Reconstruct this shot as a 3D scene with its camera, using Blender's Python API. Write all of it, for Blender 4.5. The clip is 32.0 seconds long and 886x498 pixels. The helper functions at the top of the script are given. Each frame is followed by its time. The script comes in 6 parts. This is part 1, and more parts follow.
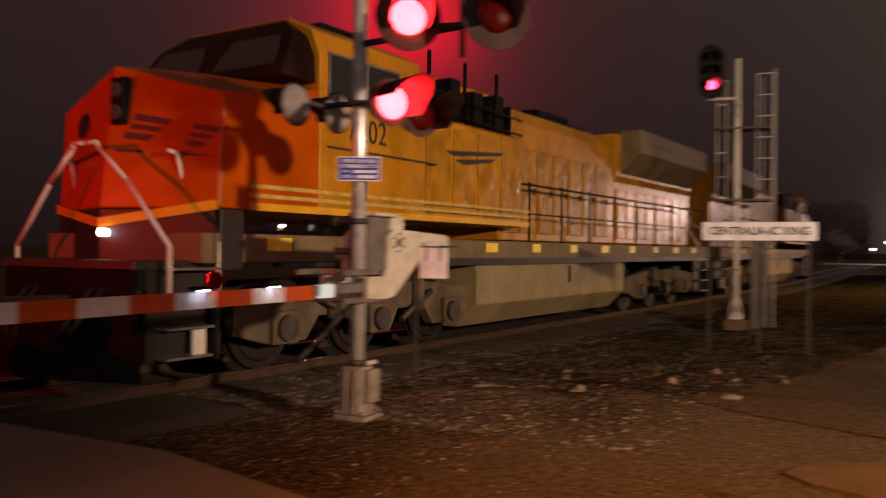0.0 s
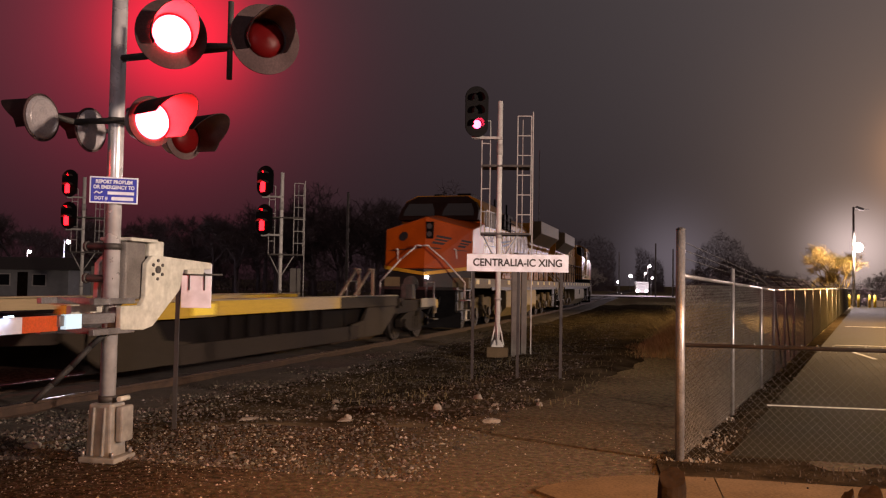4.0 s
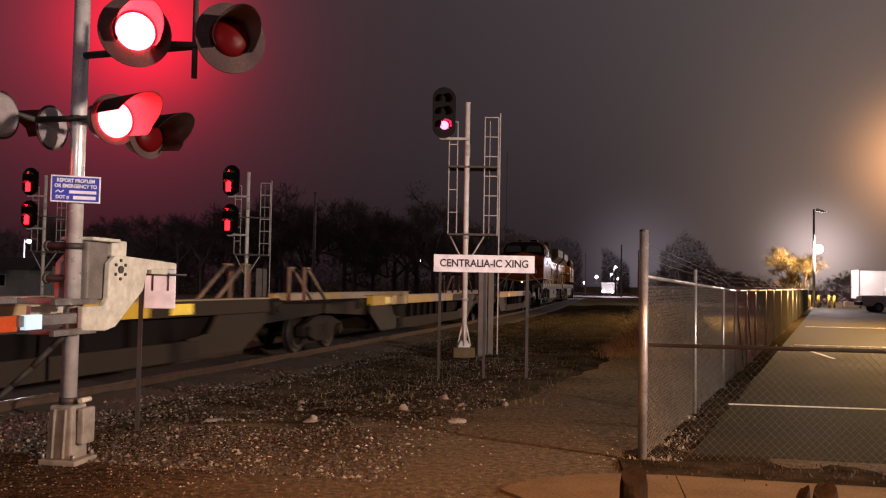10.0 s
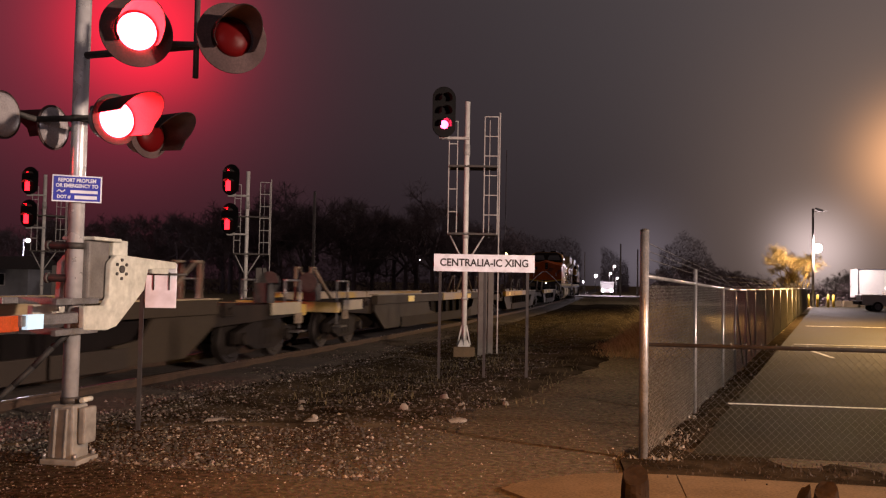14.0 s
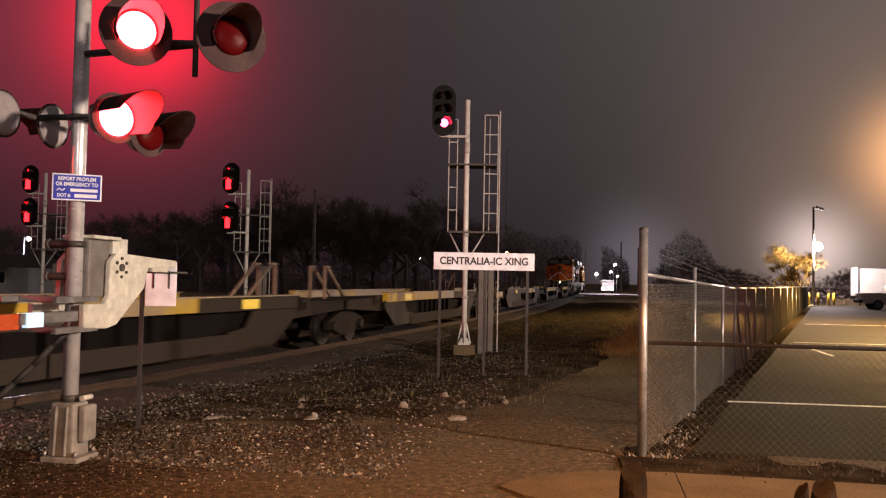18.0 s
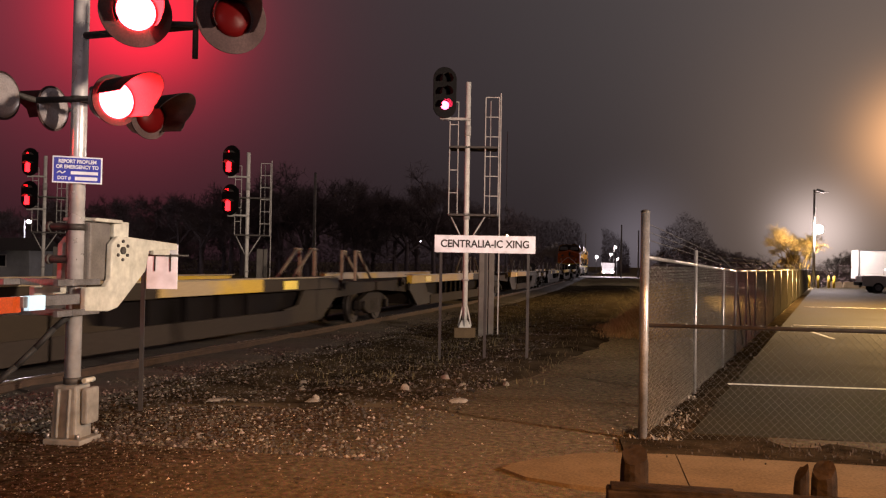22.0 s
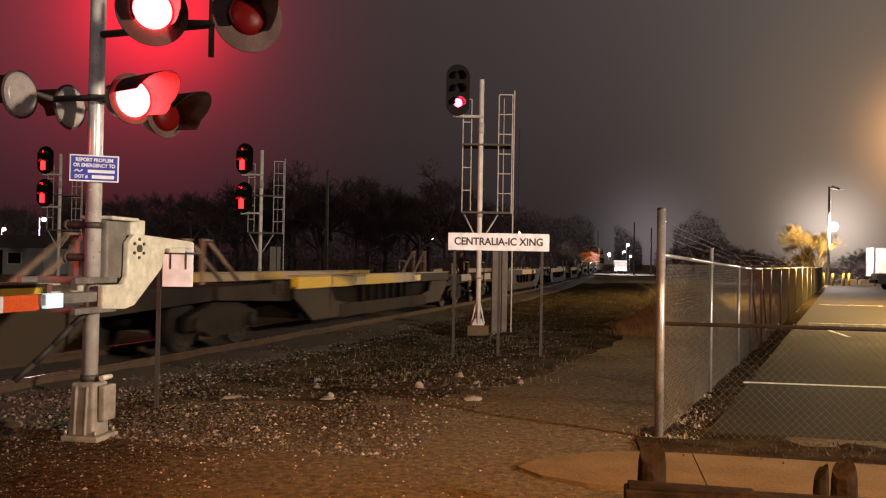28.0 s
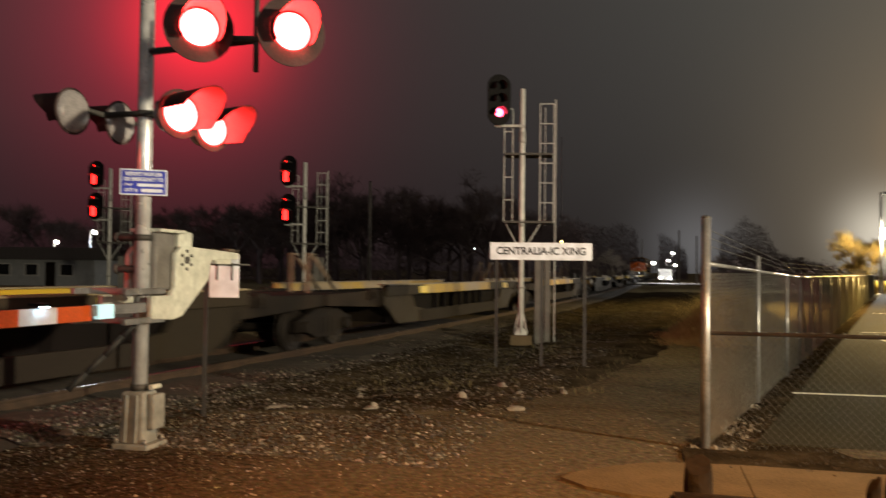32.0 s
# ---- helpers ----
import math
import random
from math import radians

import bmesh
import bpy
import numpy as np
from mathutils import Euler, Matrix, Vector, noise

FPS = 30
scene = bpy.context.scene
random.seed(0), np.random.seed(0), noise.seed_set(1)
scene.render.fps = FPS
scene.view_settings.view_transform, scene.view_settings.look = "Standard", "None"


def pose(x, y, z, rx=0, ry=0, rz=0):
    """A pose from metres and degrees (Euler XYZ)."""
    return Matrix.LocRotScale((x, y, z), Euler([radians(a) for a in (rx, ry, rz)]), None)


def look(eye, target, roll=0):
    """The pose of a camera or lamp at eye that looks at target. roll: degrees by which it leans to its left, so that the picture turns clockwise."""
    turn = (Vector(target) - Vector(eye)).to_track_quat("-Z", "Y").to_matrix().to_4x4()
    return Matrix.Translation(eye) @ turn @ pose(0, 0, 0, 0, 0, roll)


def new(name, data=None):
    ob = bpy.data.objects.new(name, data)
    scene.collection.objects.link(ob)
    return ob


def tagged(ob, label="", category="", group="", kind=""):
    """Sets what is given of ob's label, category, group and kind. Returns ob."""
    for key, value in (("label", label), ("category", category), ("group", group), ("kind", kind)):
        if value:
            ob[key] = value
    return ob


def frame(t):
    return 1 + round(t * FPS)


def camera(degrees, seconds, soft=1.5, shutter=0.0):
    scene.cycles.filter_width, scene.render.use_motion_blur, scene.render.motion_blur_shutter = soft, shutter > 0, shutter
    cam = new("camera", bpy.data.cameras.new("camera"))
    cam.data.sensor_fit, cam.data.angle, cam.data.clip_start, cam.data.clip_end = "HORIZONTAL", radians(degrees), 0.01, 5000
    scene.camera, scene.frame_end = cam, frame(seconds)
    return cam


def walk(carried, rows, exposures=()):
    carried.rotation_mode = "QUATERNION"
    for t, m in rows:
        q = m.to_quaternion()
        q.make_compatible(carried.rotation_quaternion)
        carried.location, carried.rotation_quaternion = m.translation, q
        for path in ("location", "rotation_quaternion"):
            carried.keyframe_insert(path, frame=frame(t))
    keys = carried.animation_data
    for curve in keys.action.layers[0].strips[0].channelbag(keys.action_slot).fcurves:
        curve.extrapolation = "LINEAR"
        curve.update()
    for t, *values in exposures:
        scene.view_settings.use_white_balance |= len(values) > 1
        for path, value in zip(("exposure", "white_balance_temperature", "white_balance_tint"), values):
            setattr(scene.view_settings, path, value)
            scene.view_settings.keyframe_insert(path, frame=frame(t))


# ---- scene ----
# the camera: hand-held beside the crossing, turning with the train
cam = camera(56.2, 32.0, soft=1.2, shutter=1.0)
PATH = [
    (0.0, pose(-0.053, 0.007, 1.712, 90.00, -0.56, 27.97)),
    (0.5, pose(-0.068, 0.072, 1.703, 90.62, -0.48, 22.12)),
    (1.0, pose(-0.043, 0.088, 1.701, 91.07, -0.61, 18.85)),
    (1.5, pose(-0.040, 0.102, 1.695, 91.15, -0.67, 16.56)),
    (2.0, pose(-0.056, 0.102, 1.695, 91.12, -0.76, 14.55)),
    (2.5, pose(-0.048, 0.082, 1.692, 91.53, -0.87, 13.53)),
    (3.0, pose(-0.029, 0.071, 1.696, 91.95, -0.94, 13.02)),
    (3.5, pose(-0.012, 0.064, 1.694, 92.18, -0.94, 12.68)),
    (5.5, pose(-0.011, 0.052, 1.699, 92.44, -0.99, 12.22)),
    (6.0, pose(-0.007, 0.053, 1.701, 92.43, -1.00, 12.19)),
    (6.5, pose(0.002, 0.050, 1.702, 92.42, -1.00, 11.93)),
    (7.0, pose(0.004, 0.046, 1.701, 92.42, -1.00, 11.30)),
    (7.5, pose(0.013, 0.043, 1.702, 92.42, -1.00, 10.89)),
    (8.0, pose(0.013, 0.040, 1.699, 92.41, -0.97, 10.66)),
    (8.5, pose(0.008, 0.034, 1.698, 92.43, -1.00, 10.57)),
    (9.0, pose(0.007, 0.035, 1.699, 92.39, -0.99, 10.56)),
    (9.5, pose(0.000, 0.040, 1.697, 92.39, -0.99, 10.40)),
    (10.0, pose(0.008, 0.036, 1.694, 92.39, -1.00, 10.22)),
    (10.5, pose(0.011, 0.034, 1.694, 92.39, -1.01, 10.20)),
    (11.0, pose(0.009, 0.031, 1.693, 92.39, -1.02, 10.17)),
    (11.5, pose(0.006, 0.028, 1.700, 92.33, -1.01, 10.17)),
    (12.0, pose(0.008, 0.020, 1.700, 92.33, -0.99, 10.17)),
    (12.5, pose(0.004, 0.025, 1.698, 92.34, -0.99, 10.16)),
    (13.0, pose(0.002, 0.023, 1.699, 92.33, -0.99, 10.16)),
    (13.5, pose(-0.004, 0.025, 1.699, 92.33, -0.99, 10.17)),
    (14.0, pose(-0.008, 0.024, 1.699, 92.33, -1.01, 10.16)),
    (14.5, pose(-0.001, 0.027, 1.698, 92.33, -0.99, 10.20)),
    (16.5, pose(-0.005, 0.010, 1.694, 92.27, -0.98, 10.19)),
    (17.0, pose(0.001, 0.017, 1.700, 92.22, -1.00, 10.21)),
    (17.5, pose(0.002, 0.015, 1.702, 92.20, -1.00, 10.21)),
    (18.0, pose(0.007, 0.012, 1.699, 92.21, -1.00, 10.20)),
    (18.5, pose(0.007, 0.009, 1.698, 92.21, -1.00, 10.21)),
    (19.0, pose(-0.000, -0.000, 1.700, 92.20, -1.00, 10.20)),
    (19.5, pose(-0.001, -0.002, 1.700, 92.20, -1.00, 10.20)),
    (20.0, pose(0.000, 0.001, 1.699, 92.20, -1.00, 10.20)),
    (20.5, pose(0.001, 0.010, 1.699, 91.97, -0.98, 10.21)),
    (21.0, pose(0.001, 0.012, 1.701, 91.63, -0.97, 10.22)),
    (21.5, pose(-0.006, 0.018, 1.701, 91.25, -0.98, 10.21)),
    (22.0, pose(-0.005, 0.019, 1.698, 91.03, -0.99, 10.22)),
    (22.5, pose(-0.006, 0.018, 1.702, 90.96, -0.99, 10.21)),
    (23.0, pose(-0.006, 0.021, 1.700, 90.96, -1.00, 10.21)),
    (23.5, pose(-0.009, 0.024, 1.703, 90.93, -0.98, 10.22)),
    (24.0, pose(-0.012, 0.025, 1.695, 90.95, -0.97, 10.26)),
    (24.5, pose(-0.014, 0.028, 1.695, 90.93, -0.97, 10.39)),
    (25.0, pose(-0.012, 0.026, 1.698, 90.91, -0.97, 10.67)),
    (25.5, pose(-0.013, 0.035, 1.696, 90.90, -0.99, 10.83)),
    (27.5, pose(-0.034, 0.030, 1.700, 90.86, -0.99, 11.03)),
    (28.0, pose(-0.038, 0.023, 1.702, 90.84, -0.99, 11.04)),
    (28.5, pose(-0.038, 0.027, 1.699, 90.86, -1.00, 11.04)),
    (29.0, pose(-0.034, 0.022, 1.704, 90.83, -0.99, 11.04)),
    (29.5, pose(-0.031, 0.018, 1.703, 90.81, -1.01, 11.03)),
    (30.0, pose(-0.032, 0.022, 1.700, 90.81, -1.00, 11.01)),
    (30.5, pose(-0.026, 0.019, 1.702, 90.80, -1.02, 11.02)),
    (31.0, pose(-0.024, 0.016, 1.701, 90.80, -1.04, 11.02)),
    (31.5, pose(-0.019, -0.000, 1.705, 90.84, -0.94, 11.53)),
    (32.0, pose(-0.030, -0.002, 1.704, 91.47, -0.69, 13.96)),
]
walk(cam, PATH, [(0, -0.6, 8800, 50), (0.6, -0.42, 8300, 48), (1, -0.3, 7900, 46), (2, -0.18, 7300, 42), (3, -0.05, 7000, 40), (6, 0.0, 6700, 40), (14, 0.02, 6700, 40), (17, 0.18, 6750, 37), (24, 0.18, 6800, 34), (28, 0.2, 7100, 27), (30, 0.16, 6800, 14), (32, 0.10, 6800, 10)])

# ---- world and light ----
world = bpy.data.worlds.new("night_fog")
scene.world = world
world.use_nodes = True
wn, wl = world.node_tree.nodes, world.node_tree.links
wn.clear()


def sky_glow(direction, sharp, colour, last):
    """Paints a broad haze glow about one direction into the sky's colour."""
    dot = wn.new("ShaderNodeVectorMath")
    dot.operation = "DOT_PRODUCT"
    wl.new(sky_coord.outputs["Generated"], dot.inputs[0])
    dot.inputs[1].default_value = Vector(direction).normalized()
    up = wn.new("ShaderNodeMath")
    up.operation, up.use_clamp = "MAXIMUM", False
    wl.new(dot.outputs["Value"], up.inputs[0])
    up.inputs[1].default_value = 0.0
    power = wn.new("ShaderNodeMath")
    power.operation = "POWER"
    wl.new(up.outputs[0], power.inputs[0])
    power.inputs[1].default_value = sharp
    mix = wn.new("ShaderNodeMix")
    mix.data_type, mix.blend_type, mix.clamp_factor = "RGBA", "ADD", False
    wl.new(power.outputs[0], mix.inputs[0])
    wl.new(last, mix.inputs[6])
    mix.inputs[7].default_value = (*colour, 1)
    return mix.outputs[2]


sky_coord = wn.new("ShaderNodeTexCoord")
sep = wn.new("ShaderNodeSeparateXYZ")
wl.new(sky_coord.outputs["Generated"], sep.inputs[0])
ramp = wn.new("ShaderNodeValToRGB")
wl.new(sep.outputs["Z"], ramp.inputs[0])
el = ramp.color_ramp.elements
el[0].position, el[0].color = 0.0, (0.013, 0.010, 0.011, 1)
el[1].position, el[1].color = 1.0, (0.110, 0.090, 0.074, 1)
k = el.new(0.16)
k.color = (0.022, 0.0195, 0.020, 1)
k = el.new(0.36)
k.color = (0.029, 0.027, 0.027, 1)
sky = ramp.outputs[0]
sky = sky_glow((0.42, 0.90, 0.45), 9, (0.048, 0.049, 0.042), sky)           # town glow over the car park
sky = sky_glow((0.392, 1.075, 0.160), 700, (1.0, 0.52, 0.17), sky)          # halo of a lamp over the lot, painted into the sky
sky = sky_glow((0.40, 1.06, 0.16), 55, (0.100, 0.070, 0.036), sky)
sky = sky_glow((0.265, 1.063, 0.047), 1300, (0.50, 0.47, 0.40), sky)         # yard lamp's halo, painted in likewise
sky = sky_glow((0.265, 1.063, 0.030), 160, (0.055, 0.048, 0.036), sky)
sky = sky_glow((0.055, 1.026, 0.030), 700, (0.075, 0.078, 0.085), sky)       # far crossing
sky = sky_glow((-0.537, 0.909, 0.300), 420, (1.0, 0.006, 0.016), sky)       # red lamps' halo, painted into the sky
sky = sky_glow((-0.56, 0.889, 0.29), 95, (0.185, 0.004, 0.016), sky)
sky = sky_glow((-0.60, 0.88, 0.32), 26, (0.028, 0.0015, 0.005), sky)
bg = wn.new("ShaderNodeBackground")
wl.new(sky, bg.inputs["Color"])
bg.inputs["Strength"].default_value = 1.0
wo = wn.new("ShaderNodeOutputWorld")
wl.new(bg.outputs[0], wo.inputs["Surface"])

SODIUM = (1.0, 0.56, 0.22)
WARM = (1.0, 0.80, 0.52)


def lamp_light(name, place, watts, colour, radius=0.15, target=None, spread=150, blend=0.7):
    """A lamp's light: a point, or a downward-shaded spot where a target is given."""
    data = bpy.data.lights.new(name, "SPOT" if target else "POINT")
    data.energy, data.color, data.shadow_soft_size = watts, colour, radius
    ob = new(name, data)
    if target:
        data.spot_size, data.spot_blend = radians(spread), blend
        ob.matrix_world = look(place, target)
    else:
        ob.location = place
    return ob


# street lamps near the camera, over the car park and by the far crossing
lamp_light("street_light_near", (2.4, 0.6, 4.9), 4600, (1.0, 0.42, 0.07), 0.9, (0.4, 4.5, 0), 68)
# unseen fill behind the camera, added to lift the post and signs
lamp_light("street_light_behind", (4.0, -15.0, 6.0), 2200, (1.0, 0.95, 0.92), 1.0, (-5.0, 14.0, 1.9), 64)
lamp_light("street_light_right", (13.0, 2.0, 4.6), 19000, (1.0, 0.86, 0.60), 0.35, (-6.3, 14.4, 2.8), 52, 0.7)
lamp_light("opposite_crossing_lamps", (-13.0, -1.5, 3.3), 2800, (1.0, 0.05, 0.03), 0.2, (-9.0, 6.5, 2.2), 42, 0.7)
lamp_light("yard_light", (21.4, 84.6, 5.65), 9000, (1.0, 0.95, 0.84), 0.3)
lamp_light("lot_light", (15.2, 41.0, 7.6), 36000, (1.0, 0.68, 0.22), 0.3, (15.4, 40.4, 0), 160, 0.4)
lamp_light("far_street_light", (3.4, 138.0, 6.0), 4500, (0.95, 0.97, 1.0), 0.3)

# ---- materials ----
MATS = {}


def mat(name, colour, rough=0.6, metal=0.0, scale=6.0, vary=0.35, colour2=None, bump=0.15, fine=60.0, spread=(0.35, 0.7), random_tint=0.0, coat=0.0):
    """Surface with stains at one scale, grain at another, and fine relief, at real size."""
    if name in MATS:
        return MATS[name]
    m = bpy.data.materials.new(name)
    m.use_nodes = True
    n, l = m.node_tree.nodes, m.node_tree.links
    b = n["Principled BSDF"]
    b.inputs["Metallic"].default_value = metal
    b.inputs["Coat Weight"].default_value = coat
    tc = n.new("ShaderNodeTexCoord")
    big = n.new("ShaderNodeTexNoise")
    big.inputs["Scale"].default_value, big.inputs["Detail"].default_value = scale, 6
    l.new(tc.outputs["Object"], big.inputs["Vector"])
    small = n.new("ShaderNodeTexNoise")
    small.inputs["Scale"].default_value, small.inputs["Detail"].default_value = fine, 4
    l.new(tc.outputs["Object"], small.inputs["Vector"])
    r = n.new("ShaderNodeValToRGB")
    l.new(big.outputs["Fac"], r.inputs[0])
    c2 = colour2 or tuple(c * (1 - vary) for c in colour)
    e = r.color_ramp.elements
    e[0].position, e[0].color, e[1].position, e[1].color = spread[0], (*c2, 1), spread[1], (*colour, 1)
    mul = n.new("ShaderNodeMix")
    mul.data_type, mul.blend_type = "RGBA", "MULTIPLY"
    mul.inputs[0].default_value = 0.6
    l.new(r.outputs[0], mul.inputs[6])
    g = n.new("ShaderNodeMapRange")
    g.inputs["From Min"].default_value, g.inputs["From Max"].default_value = 0.3, 0.7
    g.inputs["To Min"].default_value, g.inputs["To Max"].default_value = 0.6, 1.15
    l.new(small.outputs["Fac"], g.inputs["Value"])
    l.new(g.outputs[0], mul.inputs[7])
    out = mul.outputs[2]
    if random_tint:
        oi = n.new("ShaderNodeObjectInfo")
        rr = n.new("ShaderNodeMapRange")
        rr.inputs["To Min"].default_value, rr.inputs["To Max"].default_value = 1 - random_tint, 1 + random_tint
        l.new(oi.outputs["Random"], rr.inputs["Value"])
        m2 = n.new("ShaderNodeMix")
        m2.data_type, m2.blend_type = "RGBA", "MULTIPLY"
        m2.inputs[0].default_value = 1
        l.new(out, m2.inputs[6])
        l.new(rr.outputs[0], m2.inputs[7])
        out = m2.outputs[2]
    l.new(out, b.inputs["Base Color"])
    ro = n.new("ShaderNodeMapRange")
    ro.inputs["To Min"].default_value, ro.inputs["To Max"].default_value = max(rough - 0.12, 0.03), min(rough + 0.15, 1)
    l.new(big.outputs["Fac"], ro.inputs["Value"])
    l.new(ro.outputs[0], b.inputs["Roughness"])
    if bump:
        bp = n.new("ShaderNodeBump")
        bp.inputs["Strength"].default_value, bp.inputs["Distance"].default_value = bump, 0.01
        l.new(small.outputs["Fac"], bp.inputs["Height"])
        l.new(bp.outputs[0], b.inputs["Normal"])
    MATS[name] = m
    return m


def glow(name, colour, strength, rim=0.0):
    """A light source's own surface; with a rim, a lens that is hottest before its bulb."""
    if name in MATS:
        return MATS[name]
    m = bpy.data.materials.new(name)
    m.use_nodes = True
    b = m.node_tree.nodes["Principled BSDF"]
    b.inputs["Base Color"].default_value = (*[min(c, 1) * 0.5 for c in colour], 1)
    b.inputs["Emission Color"].default_value = (*colour, 1)
    b.inputs["Emission Strength"].default_value = strength
    if rim:
        n, l = m.node_tree.nodes, m.node_tree.links
        tc, ln, mr = n.new("ShaderNodeTexCoord"), n.new("ShaderNodeVectorMath"), n.new("ShaderNodeMapRange")
        ln.operation = "LENGTH"
        l.new(tc.outputs["Object"], ln.inputs[0])
        l.new(ln.outputs["Value"], mr.inputs["Value"])
        mr.interpolation_type = "SMOOTHSTEP"
        mr.inputs["From Min"].default_value, mr.inputs["From Max"].default_value = rim * 0.6, rim * 1.02
        mr.inputs["To Min"].default_value, mr.inputs["To Max"].default_value = strength, strength * 0.05
        l.new(mr.outputs[0], b.inputs["Emission Strength"])
    MATS[name] = m
    return m


def glass(name, colour, rough=0.05):
    if name in MATS:
        return MATS[name]
    m = bpy.data.materials.new(name)
    m.use_nodes = True
    b = m.node_tree.nodes["Principled BSDF"]
    b.inputs["Base Color"].default_value = (*colour, 1)
    b.inputs["Roughness"].default_value = rough
    b.inputs["Specular IOR Level"].default_value = 0.8
    MATS[name] = m
    return m


STEEL = mat("galvanised_steel", (0.34, 0.34, 0.345), 0.34, 0.6, 5, 0.4, bump=0.05)
ALU = mat("brushed_aluminium_post", (0.76, 0.77, 0.79), 0.27, 0.5, 3, 0.2, bump=0.0, fine=9)
MASTSILVER = mat("aluminium_mast_paint", (0.70, 0.72, 0.70), 0.55, 0.0, 4, 0.25, bump=0.03)
LADDERGALV = mat("galvanised_ladder_steel", (0.46, 0.47, 0.46), 0.6, 0.0, 5, 0.35, bump=0.03)
GREYPAINT = mat("grey_green_cast_paint", (0.56, 0.57, 0.50), 0.5, 0.0, 5, 0.25, bump=0.03, fine=14)
DARKSTEEL = mat("weathered_dark_steel", (0.09, 0.085, 0.08), 0.6, 0.4, 7, 0.5)
RUST = mat("rusty_steel", (0.075, 0.045, 0.03), 0.8, 0.3, 8, 0.5)
BLACK = mat("black_paint", (0.009, 0.009, 0.010), 0.5, 0.0, 5, 0.4, bump=0.05)
BLACK.node_tree.nodes["Principled BSDF"].inputs["Specular IOR Level"].default_value = 0.04
RUBBER = mat("black_rubber", (0.02, 0.02, 0.02), 0.7, 0.0, 9, 0.3)
WHITE = mat("white_paint", (0.78, 0.78, 0.76), 0.5, 0.0, 3, 0.15, bump=0.03)
SIGNWHITE = mat("sign_sheet_white", (0.76, 0.81, 0.90), 0.45, 0.0, 2.5, 0.10, bump=0.0, fine=5)
SIGNBLUE = mat("sign_sheet_blue", (0.015, 0.03, 0.42), 0.4, 0.0, 3, 0.15, bump=0.0, fine=6)
SIGNBLACK = mat("sign_ink_black", (0.02, 0.02, 0.022), 0.5, 0.0, 5, 0.2, bump=0)
RED = mat("reflective_red_orange", (0.72, 0.11, 0.015), 0.4, 0.0, 4, 0.2, bump=0.03)
# nose orange carries the red lamps' glow in its colour, unlike the body
NOSELIT = mat("nose_orange_red_lit", (0.52, 0.095, 0.005), 0.32, 0.0, 1.3, 0.35, bump=0.06)
ORANGE = mat("locomotive_orange", (0.55, 0.25, 0.020), 0.27, 0.0, 1.3, 0.35, bump=0.12)
ORANGE.node_tree.nodes["Principled BSDF"].inputs["Specular IOR Level"].default_value = 0.3
LOCOBLACK = mat("locomotive_black", (0.022, 0.02, 0.02), 0.45, 0.0, 2, 0.4, bump=0.05)
LOCOYELLOW = mat("locomotive_yellow_stripe", (0.75, 0.42, 0.03), 0.4, 0.0, 2, 0.25, bump=0.03)
BROW = mat("dark_brown_roof", (0.022, 0.009, 0.006), 0.5, 0.0, 2, 0.5, bump=0.05)
LOCOTRUCK = mat("pale_dusty_truck", (0.16, 0.13, 0.085), 0.75, 0.1, 3, 0.55)
LOCOGREY = mat("dusty_sill", (0.20, 0.155, 0.08), 0.6, 0.0, 2, 0.4)
TANK = mat("dusty_fuel_tank", (0.32, 0.27, 0.15), 0.6, 0.0, 1.5, 0.4)
REFLECT = mat("yellow_reflective_tape", (0.95, 0.75, 0.08), 0.35, 0.0, 6, 0.15, bump=0.02)
# shade low on the wagon trucks is put into this near-black colour
TRUCKDARK = mat("truck_frame_shade_dark", (0.022, 0.017, 0.014), 0.7, 0.2, 4, 0.5)
WHEEL = mat("wheel_steel", (0.028, 0.022, 0.019), 0.6, 0.5, 6, 0.4)
RAILTOP = mat("polished_rail", (0.55, 0.54, 0.52), 0.22, 0.95, 8, 0.25, bump=0.02)
SILL = mat("well_car_yellow", (0.46, 0.30, 0.022), 0.5, 0.0, 0.5, 0.5, (0.30, 0.23, 0.13), 0.08, 30, (0.44, 0.56), 0.2)
# weak light on the car sides is put into these darkened colours
WELLSIDE = mat("well_car_side_darkened", (0.028, 0.020, 0.015), 0.7, 0.0, 0.8, 0.5, (0.009, 0.007, 0.006), 0.1, 25, (0.4, 0.62), 0.15)
# shade under the top sill, painted as near black on sheet and ribs
WELLSHADE = mat("well_car_recess_shade", (0.008, 0.006, 0.006), 0.8, 0.0, 1.0, 0.5, bump=0.1, fine=25)
WELLDUST = mat("well_car_dusty_sill_darkened", (0.028, 0.022, 0.018), 0.75, 0.0, 0.7, 0.5, (0.022, 0.018, 0.015), 0.1, 20, (0.35, 0.62), 0.2)
WELLTAN = mat("well_car_tan_darkened", (0.027, 0.020, 0.013), 0.65, 0.0, 0.8, 0.5, (0.026, 0.02, 0.013), 0.1, 25, (0.38, 0.62), 0.2)
CONCRETE = mat("pale_concrete", (0.14, 0.105, 0.066), 0.8, 0.0, 1.5, 0.3, bump=0.25, fine=40)
ASPHALT = mat("wet_asphalt", (0.027, 0.023, 0.0135), 0.8, 0.0, 0.6, 0.35, bump=0.3, fine=90)
PAINTLINE = mat("worn_line_paint", (0.74, 0.74, 0.70), 0.6, 0.0, 8, 0.4, bump=0.1)
WOOD = mat("weathered_timber", (0.026, 0.019, 0.015), 0.85, 0.0, 7, 0.7, bump=1.0, fine=26)
BARK = mat("dark_bark", (0.085, 0.065, 0.05), 0.85, 0.0, 6, 0.5, bump=0.3)
